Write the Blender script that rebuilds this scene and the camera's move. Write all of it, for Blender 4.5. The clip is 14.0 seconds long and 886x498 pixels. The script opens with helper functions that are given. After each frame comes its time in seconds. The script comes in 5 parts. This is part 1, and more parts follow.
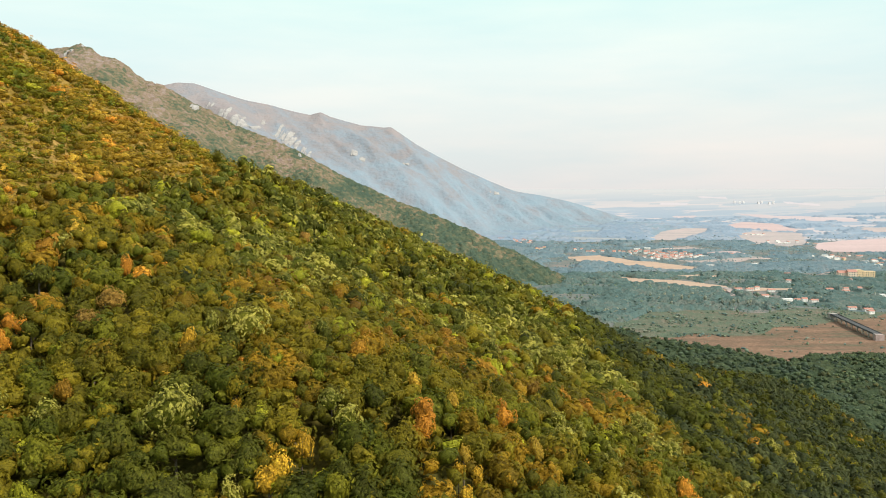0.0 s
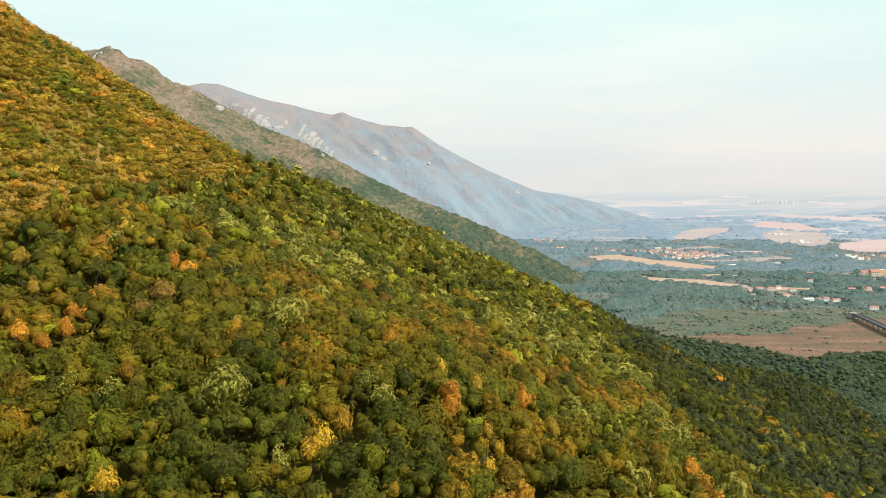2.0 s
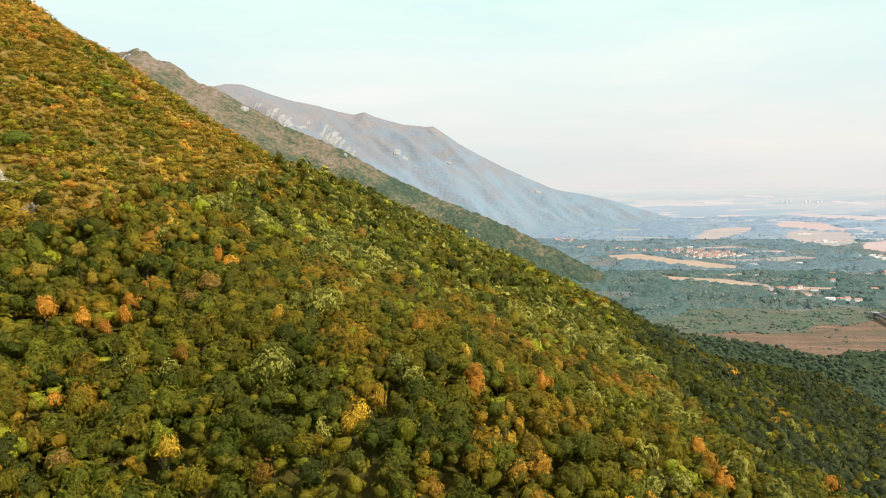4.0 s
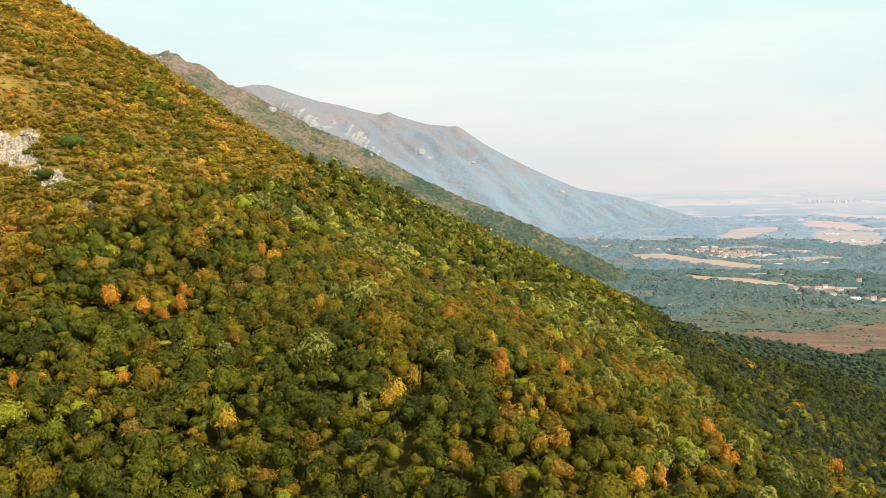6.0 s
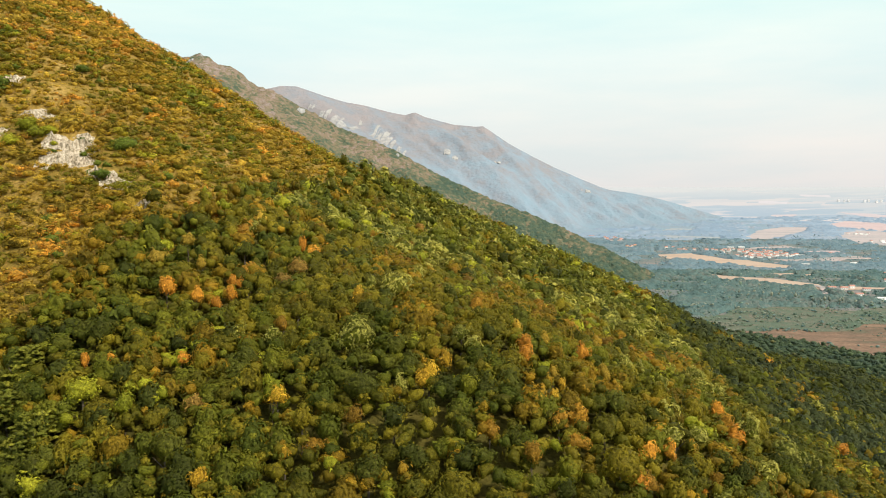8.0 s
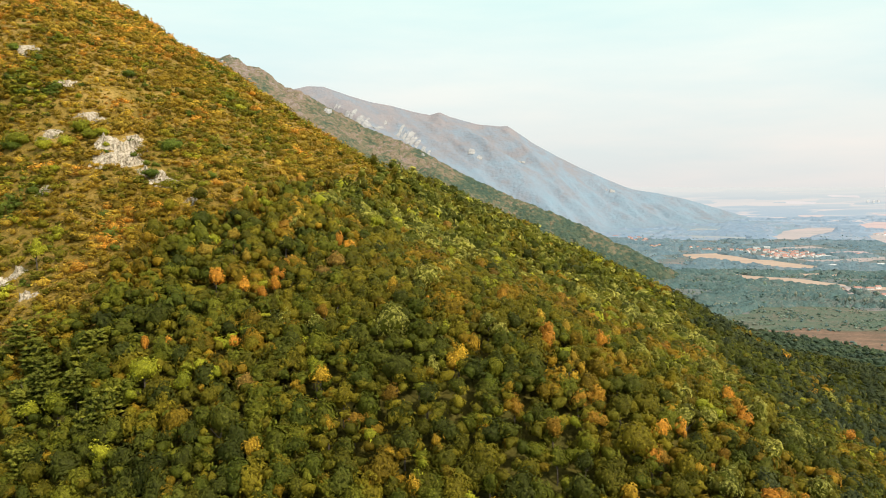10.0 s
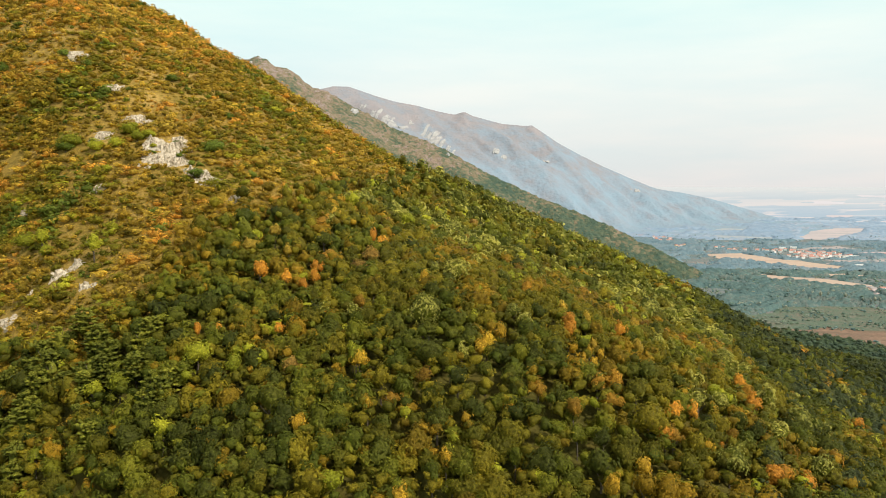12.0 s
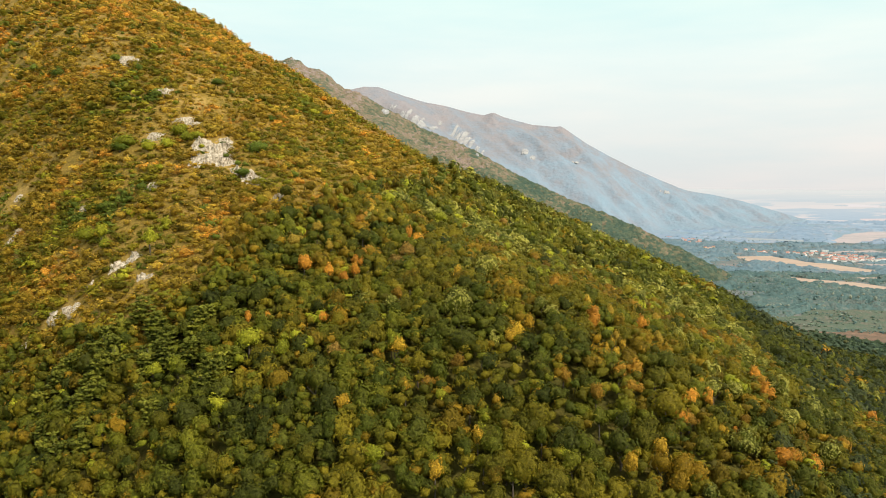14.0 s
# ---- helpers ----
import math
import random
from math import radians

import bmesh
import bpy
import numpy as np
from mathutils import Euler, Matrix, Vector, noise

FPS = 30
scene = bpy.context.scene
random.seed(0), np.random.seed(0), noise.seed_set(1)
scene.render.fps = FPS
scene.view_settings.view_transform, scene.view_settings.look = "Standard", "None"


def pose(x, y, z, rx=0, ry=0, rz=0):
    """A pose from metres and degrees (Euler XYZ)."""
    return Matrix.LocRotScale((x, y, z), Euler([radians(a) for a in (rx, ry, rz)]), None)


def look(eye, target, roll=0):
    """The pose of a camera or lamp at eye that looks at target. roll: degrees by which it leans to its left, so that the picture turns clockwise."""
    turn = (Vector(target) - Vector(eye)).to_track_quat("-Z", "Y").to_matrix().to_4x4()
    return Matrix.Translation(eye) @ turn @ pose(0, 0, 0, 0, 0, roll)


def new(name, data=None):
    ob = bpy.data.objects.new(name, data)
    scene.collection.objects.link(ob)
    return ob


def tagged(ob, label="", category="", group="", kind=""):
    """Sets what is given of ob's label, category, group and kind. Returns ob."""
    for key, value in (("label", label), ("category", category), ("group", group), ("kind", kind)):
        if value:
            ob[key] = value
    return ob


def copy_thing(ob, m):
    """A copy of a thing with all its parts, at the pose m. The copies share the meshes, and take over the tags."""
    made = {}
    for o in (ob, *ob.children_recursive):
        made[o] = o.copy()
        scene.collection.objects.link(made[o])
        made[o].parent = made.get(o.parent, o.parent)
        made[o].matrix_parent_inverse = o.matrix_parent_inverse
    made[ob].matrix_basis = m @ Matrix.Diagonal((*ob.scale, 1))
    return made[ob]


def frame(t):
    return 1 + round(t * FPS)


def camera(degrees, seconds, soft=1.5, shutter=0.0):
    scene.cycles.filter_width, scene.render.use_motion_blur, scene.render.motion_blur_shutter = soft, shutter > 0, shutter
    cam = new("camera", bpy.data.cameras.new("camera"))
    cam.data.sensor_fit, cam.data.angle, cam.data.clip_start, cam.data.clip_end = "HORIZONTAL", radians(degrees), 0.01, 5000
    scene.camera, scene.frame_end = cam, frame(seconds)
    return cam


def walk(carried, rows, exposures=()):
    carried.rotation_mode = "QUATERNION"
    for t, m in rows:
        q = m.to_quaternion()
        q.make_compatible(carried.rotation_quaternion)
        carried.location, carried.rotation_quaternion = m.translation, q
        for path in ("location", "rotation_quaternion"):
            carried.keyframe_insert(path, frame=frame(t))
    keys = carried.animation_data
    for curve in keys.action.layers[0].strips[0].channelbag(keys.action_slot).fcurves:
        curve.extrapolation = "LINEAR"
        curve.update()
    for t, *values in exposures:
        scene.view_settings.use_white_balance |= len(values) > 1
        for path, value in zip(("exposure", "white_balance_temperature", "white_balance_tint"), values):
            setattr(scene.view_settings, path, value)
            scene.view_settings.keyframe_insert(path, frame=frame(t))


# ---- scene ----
cam = camera(60.4, 14.0, soft=1.0)
PATH = [
    (0, (0.509, -0.924, 209.401), (0.509, 1.069, 209.245), -0.1),
    (0.5, (0.328, -4.269, 209.469), (0.314, -2.275, 209.313), -0.1),
    (1, (0.119, -7.613, 209.562), (0.09, -5.62, 209.405), -0.1),
    (1.5, (-0.12, -10.925, 209.639), (-0.161, -8.931, 209.482), -0.1),
    (2, (-0.386, -14.195, 209.687), (-0.44, -12.202, 209.529), -0.1),
    (2.5, (-0.609, -17.478, 209.7), (-0.676, -15.485, 209.542), -0.1),
    (3, (-0.783, -20.943, 209.677), (-0.863, -18.951, 209.518), -0.1),
    (5.5, (-1.297, -39.84, 209.77), (-1.451, -37.852, 209.61), -0.1),
    (6, (-1.325, -43.789, 209.762), (-1.495, -41.803, 209.601), -0.1),
    (6.5, (-1.332, -47.846, 209.721), (-1.518, -45.862, 209.561), -0.1),
    (7, (-1.217, -51.955, 209.668), (-1.42, -49.972, 209.507), -0.1),
    (7.5, (-1.104, -56.082, 209.632), (-1.324, -54.101, 209.471), -0.1),
    (8, (-1.046, -60.201, 209.606), (-1.281, -58.221, 209.445), -0.1),
    (10.5, (-0.389, -80.42, 209.261), (-0.701, -78.451, 209.098), -0.0),
    (11, (-0.174, -84.473, 209.223), (-0.501, -82.507, 209.059), 0.0),
    (11.5, (0.075, -88.516, 209.213), (-0.267, -86.553, 209.049), 0.1),
    (12, (0.307, -92.568, 209.215), (-0.051, -90.607, 209.051), 0.1),
    (12.5, (0.589, -96.63, 209.221), (0.216, -94.672, 209.056), 0.2),
    (13, (0.901, -100.752, 209.221), (0.51, -98.797, 209.056), 0.4),
    (13.5, (1.27, -104.927, 209.218), (0.861, -102.977, 209.053), 0.4),
    (14, (1.651, -109.13, 209.212), (1.222, -107.183, 209.048), 0.5),
]
walk(cam, [(t, look(eye, target, roll)) for t, eye, target, roll in PATH])


# ---- light: a bright, hazy autumn day, sun to the right over the valley ----
SUN_HIGH, SUN_TURN = radians(43), radians(122)
world = bpy.data.worlds.new("world")
scene.world = world
world.use_nodes = True
wn, wl = world.node_tree.nodes, world.node_tree.links
wn.clear()
sky = wn.new("ShaderNodeTexSky")
sky.sky_type = "NISHITA"
sky.sun_disc = False
sky.sun_elevation, sky.sun_rotation = SUN_HIGH, SUN_TURN
sky.air_density, sky.dust_density, sky.ozone_density = 1.0, 3.0, 1.5
veil = wn.new("ShaderNodeTexCoord")
split = wn.new("ShaderNodeSeparateXYZ")
wl.new(veil.outputs["Generated"], split.inputs[0])
ramp = wn.new("ShaderNodeValToRGB")
ramp.color_ramp.elements[0].position, ramp.color_ramp.elements[0].color = 0.0, (9.2, 8.7, 8.4, 1)
ramp.color_ramp.elements[1].position, ramp.color_ramp.elements[1].color = 0.34, (7.0, 10.9, 10.3, 1)
zenith = ramp.color_ramp.elements.new(0.62)
zenith.color = (8.0, 8.0, 7.6, 1)
mid = ramp.color_ramp.elements.new(0.16)
mid.color = (9.1, 10.3, 9.9, 1)
wl.new(split.outputs["Z"], ramp.inputs[0])
mixed = wn.new("ShaderNodeMix")
mixed.data_type = "RGBA"
mixed.inputs["Factor"].default_value = 0.92
wl.new(sky.outputs[0], mixed.inputs["A"])
wl.new(ramp.outputs[0], mixed.inputs["B"])
wisp_place = wn.new("ShaderNodeMapping")
wisp_place.inputs["Scale"].default_value, wisp_place.inputs["Rotation"].default_value = (1.6, 1.6, 9.0), (0, 0.06, 0)
wl.new(veil.outputs["Generated"], wisp_place.inputs["Vector"])
wisps = wn.new("ShaderNodeTexNoise")
wisps.inputs["Scale"].default_value, wisps.inputs["Detail"].default_value, wisps.inputs["Roughness"].default_value = 1.3, 5, 0.55
wl.new(wisp_place.outputs[0], wisps.inputs["Vector"])
thin_cloud = wn.new("ShaderNodeValToRGB")
thin_cloud.color_ramp.elements[0].position, thin_cloud.color_ramp.elements[0].color = 0.36, (0.90, 0.965, 0.985, 1)
thin_cloud.color_ramp.elements[1].position, thin_cloud.color_ramp.elements[1].color = 0.64, (1.07, 1.02, 1.0, 1)
wl.new(wisps.outputs[0], thin_cloud.inputs[0])
clouded = wn.new("ShaderNodeMix")
clouded.data_type, clouded.blend_type = "RGBA", "MULTIPLY"
clouded.inputs["Factor"].default_value = 1.0
wl.new(mixed.outputs["Result"], clouded.inputs["A"])
wl.new(thin_cloud.outputs[0], clouded.inputs["B"])
back = wn.new("ShaderNodeBackground")
back.inputs["Strength"].default_value = 0.1
wl.new(clouded.outputs["Result"], back.inputs["Color"])
wout = wn.new("ShaderNodeOutputWorld")
wl.new(back.outputs[0], wout.inputs["Surface"])

sun = new("sun", bpy.data.lights.new("sun", "SUN"))
sun.data.energy, sun.data.angle, sun.data.color = 4.2, radians(5.0), (1.0, 0.92, 0.78)
sun_way = Vector((math.sin(SUN_TURN) * math.cos(SUN_HIGH), math.cos(SUN_TURN) * math.cos(SUN_HIGH), math.sin(SUN_HIGH)))
sun.matrix_world = look(sun_way * 900, (0, 0, 0))

rng = np.random.default_rng(7)


LEVEL = 50.0  # height of the valley floor


# ---- materials ----
def graph(name, rough=0.8):
    m = bpy.data.materials.new(name)
    m.use_nodes = True
    n, l = m.node_tree.nodes, m.node_tree.links
    p = n["Principled BSDF"]
    p.inputs["Roughness"].default_value = rough
    p.inputs["Specular IOR Level"].default_value = 0.15
    return m, n, l, p


def noise_node(n, l, scale, detail=4, rough=0.6, stretch=None):
    c = n.new("ShaderNodeTexCoord")
    t = n.new("ShaderNodeTexNoise")
    t.inputs["Scale"].default_value, t.inputs["Detail"].default_value, t.inputs["Roughness"].default_value = scale, detail, rough
    if stretch:
        g = n.new("ShaderNodeMapping")
        g.inputs["Scale"].default_value = stretch
        l.new(c.outputs["Object"], g.inputs[0])
        l.new(g.outputs[0], t.inputs["Vector"])
    else:
        l.new(c.outputs["Object"], t.inputs["Vector"])
    return t


def ramp_node(n, l, source, stops):
    r = n.new("ShaderNodeValToRGB")
    e = r.color_ramp.elements
    while len(e) < len(stops):
        e.new(0.5)
    for k, (at, col) in enumerate(stops):
        e[k].position, e[k].color = at, (*col, 1)
    l.new(source, r.inputs[0])
    return r


def mix_node(n, l, how, factor, a, b):
    x = n.new("ShaderNodeMix")
    x.data_type, x.blend_type = "RGBA", how
    for sock, v in ((x.inputs["Factor"], factor), (x.inputs["A"], a), (x.inputs["B"], b)):
        if isinstance(v, (int, float)):
            sock.default_value = v
        elif isinstance(v, tuple):
            sock.default_value = (*v, 1)
        else:
            l.new(v, sock)
    return x.outputs["Result"]


def leaf_material(name, low, mid_col, high, thin=0.3, spread=0.3, grain_size=3.0, contrast=0.75, gaps=0.0, gap_grain=4.6):
    """Foliage: the colour wanders from tree to tree, and from leaf clump to leaf clump."""
    m, n, l, p = graph(name, 0.62)
    a = n.new("ShaderNodeAttribute")
    a.attribute_name = "tree"
    o = n.new("ShaderNodeObjectInfo")
    s = n.new("ShaderNodeMath")
    s.operation = "ADD"
    l.new(a.outputs["Fac"], s.inputs[0])
    l.new(o.outputs["Random"], s.inputs[1])
    f = n.new("ShaderNodeMath")
    f.operation = "FRACT"
    l.new(s.outputs[0], f.inputs[0])
    low, mid_col, high = (tuple(v * (1 + 0.78 * thin) for v in c) for c in (low, mid_col, high))
    tone = ramp_node(n, l, f.outputs[0], [(0.05, tuple(0.84 * v for v in low)), (0.5, mid_col), (0.95, tuple(1.2 * v for v in high))])
    g = n.new("ShaderNodeNewGeometry")
    grain = ramp_node(n, l, g.outputs["Random Per Island"], [(0.0, (1 - spread,) * 3), (1.0, (1 + spread,) * 3)])
    col = mix_node(n, l, "MULTIPLY", 1.0, tone.outputs[0], grain.outputs[0])
    t = n.new("ShaderNodeTexNoise")
    t.inputs["Scale"].default_value, t.inputs["Detail"].default_value, t.inputs["Roughness"].default_value = grain_size, 3, 0.7
    l.new(g.outputs["Position"], t.inputs["Vector"])
    # tone follows the bump: leaf gaps darkened as if shaded, tips lightened
    patch = ramp_node(n, l, t.outputs[0], [(0.34, tuple(1 - contrast * v for v in (0.5, 0.5, 0.52))), (0.5, (1.0, 1.0, 1.0)), (0.68, tuple(1 + contrast * v for v in (0.6, 0.52, 0.3)))])
    col = mix_node(n, l, "MULTIPLY", 1.0, col, patch.outputs[0])
    bump = n.new("ShaderNodeBump")
    bump.inputs["Strength"].default_value, bump.inputs["Distance"].default_value = 0.8 * contrast, 0.7 / grain_size
    l.new(t.outputs[0], bump.inputs["Height"])
    l.new(bump.outputs[0], p.inputs["Normal"])
    l.new(col, p.inputs["Base Color"])
    if thin:
        tr = n.new("ShaderNodeBsdfTranslucent")
        l.new(col, tr.inputs["Color"])
        mx = n.new("ShaderNodeMixShader")
        mx.inputs[0].default_value = thin
        l.new(p.outputs[0], mx.inputs[1])
        l.new(tr.outputs[0], mx.inputs[2])
        l.new(mx.outputs[0], n["Material Output"].inputs["Surface"])
    if gaps:
        hole = n.new("ShaderNodeTexNoise")
        hole.inputs["Scale"].default_value, hole.inputs["Detail"].default_value = gap_grain, 2.0
        l.new(g.outputs["Position"], hole.inputs["Vector"])
        cut = n.new("ShaderNodeMath")
        cut.operation, cut.inputs[1].default_value = "LESS_THAN", gaps
        l.new(hole.outputs[0], cut.inputs[0])
        clear = n.new("ShaderNodeBsdfTransparent")
        lace = n.new("ShaderNodeMixShader")
        l.new(cut.outputs[0], lace.inputs[0])
        l.new((mx if thin else p).outputs[0], lace.inputs[1])
        l.new(clear.outputs[0], lace.inputs[2])
        l.new(lace.outputs[0], n["Material Output"].inputs["Surface"])
    return m


def earth_material(name, stops, scale, fine, bump=0.4, rough=0.95, stretch=None, fine_tone=(0.7, 1.3), fine_stretch=None):
    """Two scales of tone and a relief, for ground, rock, walls and roofs."""
    m, n, l, p = graph(name, rough)
    big = noise_node(n, l, scale, 5, 0.62, stretch)
    small = noise_node(n, l, fine, 4, 0.65, fine_stretch)
    tone = ramp_node(n, l, big.outputs[0], stops)
    grain = ramp_node(n, l, small.outputs[0], [(0.25, (fine_tone[0],) * 3), (0.75, (fine_tone[1],) * 3)])
    col = mix_node(n, l, "MULTIPLY", 1.0, tone.outputs[0], grain.outputs[0])
    l.new(col, p.inputs["Base Color"])
    b = n.new("ShaderNodeBump")
    b.inputs["Strength"].default_value = bump
    b.inputs["Distance"].default_value = 0.4 / fine
    l.new(small.outputs[0], b.inputs["Height"])
    l.new(b.outputs[0], p.inputs["Normal"])
    return m


def canopy_material(name, stops, patch, cell, relief=0.6, sway=0.35, rise=0.0, grit=0.26):
    """Far woodland: tone in broad patches, then crown by crown, with the crowns' relief."""
    m, n, l, p = graph(name, 0.9)
    p.inputs["Specular IOR Level"].default_value = 0.1
    g = n.new("ShaderNodeNewGeometry")
    broad = noise_node(n, l, patch, 5, 0.65)
    crowns = n.new("ShaderNodeTexVoronoi")
    crowns.inputs["Scale"].default_value = cell
    warp = n.new("ShaderNodeTexNoise")
    warp.inputs["Scale"].default_value, warp.inputs["Detail"].default_value = cell * 2.5, 2
    l.new(g.outputs["Position"], warp.inputs["Vector"])
    shifted = n.new("ShaderNodeVectorMath")
    shifted.operation = "MULTIPLY_ADD"
    l.new(warp.outputs["Color"], shifted.inputs[0])
    shifted.inputs[1].default_value = (0.9 / cell,) * 3
    l.new(g.outputs["Position"], shifted.inputs[2])
    l.new(shifted.outputs[0], crowns.inputs["Vector"])
    stray = n.new("ShaderNodeMapRange")
    stray.inputs["To Min"].default_value, stray.inputs["To Max"].default_value = -0.5 * sway, 0.5 * sway
    l.new(crowns.outputs["Color"], stray.inputs["Value"])
    both = n.new("ShaderNodeMath")
    both.operation = "ADD"
    l.new(broad.outputs[0], both.inputs[0])
    l.new(stray.outputs[0], both.inputs[1])
    # height shifts the tone: different plants on the spur, painted haze on the mountain
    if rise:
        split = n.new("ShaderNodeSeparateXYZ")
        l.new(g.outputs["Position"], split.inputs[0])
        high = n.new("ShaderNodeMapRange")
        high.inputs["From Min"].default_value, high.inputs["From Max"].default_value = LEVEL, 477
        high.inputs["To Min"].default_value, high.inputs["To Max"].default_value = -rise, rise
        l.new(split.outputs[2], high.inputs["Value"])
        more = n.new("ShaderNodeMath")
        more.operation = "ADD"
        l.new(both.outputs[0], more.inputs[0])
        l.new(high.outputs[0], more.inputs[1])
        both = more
    tone = ramp_node(n, l, both.outputs[0], stops)
    fine = noise_node(n, l, cell * 3, 3, 0.7)
    grain = ramp_node(n, l, fine.outputs[0], [(0.3, (1 - grit,) * 3), (0.7, (1 + grit,) * 3)])
    l.new(mix_node(n, l, "MULTIPLY", 1.0, tone.outputs[0], grain.outputs[0]), p.inputs["Base Color"])
    b = n.new("ShaderNodeBump")
    b.invert = True
    b.inputs["Strength"].default_value, b.inputs["Distance"].default_value = relief, 0.6 / cell
    l.new(crowns.outputs["Distance"], b.inputs["Height"])
    l.new(b.outputs[0], p.inputs["Normal"])
    return m


SPECIES = ["green", "dark", "olive", "ochre", "rust", "orange", "yellow", "silver", "lime", "tan", "pine", "straw", "amber", "deep", "bronze", "fresh"]
LACE = 0.41  # share of leaf gaps in the crowns
LEAF = {
    "green": leaf_material("green_leaves", (0.067, 0.080, 0.008), (0.091, 0.098, 0.008), (0.123, 0.119, 0.009), gaps=LACE),
    "dark": leaf_material("dark_green_leaves", (0.047, 0.055, 0.007), (0.062, 0.067, 0.008), (0.081, 0.083, 0.009), gaps=LACE),
    "olive": leaf_material("olive_leaves", (0.095, 0.090, 0.007), (0.123, 0.106, 0.008), (0.155, 0.123, 0.008), gaps=LACE),
    "ochre": leaf_material("ochre_leaves", (0.150, 0.106, 0.008), (0.187, 0.122, 0.008), (0.237, 0.141, 0.010), gaps=LACE),
    "rust": leaf_material("rusty_leaves", (0.160, 0.095, 0.013), (0.199, 0.108, 0.013), (0.252, 0.125, 0.014), gaps=LACE),
    "orange": leaf_material("orange_leaves", (0.460, 0.192, 0.020), (0.530, 0.228, 0.024), (0.580, 0.270, 0.028), 0.1, 0.35, 4.0, 0.7, LACE),
    "yellow": leaf_material("yellow_leaves", (0.400, 0.235, 0.017), (0.440, 0.262, 0.020), (0.475, 0.295, 0.023), 0.1, 0.4, 2.6, 0.9, LACE),
    "silver": leaf_material("silvery_leaves", (0.188, 0.186, 0.034), (0.238, 0.226, 0.042), (0.298, 0.268, 0.052), 0.25, 0.35, gaps=LACE),
    "lime": leaf_material("lime_green_leaves", (0.190, 0.198, 0.014), (0.240, 0.242, 0.016), (0.300, 0.288, 0.020), gaps=LACE),
    "tan": leaf_material("tan_leaves", (0.225, 0.140, 0.030), (0.275, 0.165, 0.034), (0.320, 0.190, 0.040), gaps=LACE),
    "pine": leaf_material("pine_needles", (0.120, 0.130, 0.017), (0.151, 0.156, 0.019), (0.190, 0.182, 0.021), 0.3, gaps=LACE),
    "deep": leaf_material("deep_green_leaves", (0.030, 0.041, 0.013), (0.040, 0.050, 0.015), (0.054, 0.062, 0.018), 0.15, gaps=LACE),
    "bronze": leaf_material("bronze_leaves", (0.215, 0.122, 0.014), (0.265, 0.146, 0.016), (0.325, 0.172, 0.019), gaps=LACE),
    "straw": leaf_material("straw_yellow_scrub", (0.310, 0.212, 0.026), (0.360, 0.240, 0.029), (0.415, 0.268, 0.033), gaps=LACE),
    "fresh": leaf_material("fresh_green_leaves", (0.092, 0.128, 0.014), (0.116, 0.152, 0.018), (0.146, 0.178, 0.022), gaps=LACE),
    "amber": leaf_material("amber_scrub", (0.390, 0.212, 0.028), (0.460, 0.240, 0.030), (0.530, 0.270, 0.034), gaps=LACE),
}
SCRUB_LEAF = dict(LEAF)  # the same on the low scrub, in coarser, raggeder tufts
SCRUB_LEAF.update({
    "olive": leaf_material("olive_scrub", (0.121, 0.115, 0.009), (0.157, 0.138, 0.010), (0.197, 0.160, 0.012), 0.3, 0.3, 1.4, 0.9, 0.45, 2.4),
    "ochre": leaf_material("ochre_scrub", (0.181, 0.128, 0.012), (0.225, 0.151, 0.013), (0.279, 0.175, 0.016), 0.3, 0.3, 1.4, 0.9, 0.45, 2.4),
    "straw": leaf_material("straw_yellow_scrub", (0.300, 0.208, 0.024), (0.350, 0.235, 0.027), (0.405, 0.264, 0.031), 0.3, 0.3, 1.4, 0.9, 0.45, 2.4),
    "amber": leaf_material("amber_scrub", (0.390, 0.205, 0.028), (0.460, 0.232, 0.030), (0.530, 0.262, 0.034), 0.3, 0.3, 1.4, 0.9, 0.45, 2.4),
    "fresh": leaf_material("fresh_green_scrub", (0.092, 0.122, 0.014), (0.116, 0.144, 0.018), (0.146, 0.168, 0.022), 0.3, 0.3, 1.4, 0.8, 0.43, 2.4),
    "lime": leaf_material("lime_green_scrub", (0.190, 0.192, 0.014), (0.240, 0.234, 0.016), (0.300, 0.278, 0.020), 0.3, 0.3, 1.4, 0.8, 0.43, 2.4),
})
FOOT_LEAF = [
    leaf_material("foot_wood_leaves", (0.049, 0.076, 0.040), (0.058, 0.087, 0.043), (0.073, 0.101, 0.047), 0.0, 0.16, 0.8, 0.35, 0.4),
    leaf_material("foot_wood_dry_leaves", (0.064, 0.081, 0.037), (0.081, 0.091, 0.037), (0.107, 0.103, 0.038), 0.0, 0.16, 0.8, 0.4, 0.4),
    leaf_material("foot_wood_bluish_leaves", (0.041, 0.068, 0.045), (0.050, 0.078, 0.048), (0.062, 0.089, 0.053), 0.0, 0.16, 0.8, 0.35, 0.4),
]
# leaves beyond the heath: haze mixed into the colour, more in the valley
NEAR_LEAF = [
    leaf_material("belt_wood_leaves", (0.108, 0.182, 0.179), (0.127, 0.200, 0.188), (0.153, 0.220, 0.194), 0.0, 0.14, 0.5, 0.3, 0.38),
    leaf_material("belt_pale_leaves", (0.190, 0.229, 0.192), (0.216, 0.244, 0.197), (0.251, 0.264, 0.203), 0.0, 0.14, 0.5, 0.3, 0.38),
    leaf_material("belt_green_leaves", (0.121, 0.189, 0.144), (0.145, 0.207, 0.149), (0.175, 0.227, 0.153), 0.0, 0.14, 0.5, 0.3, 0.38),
]
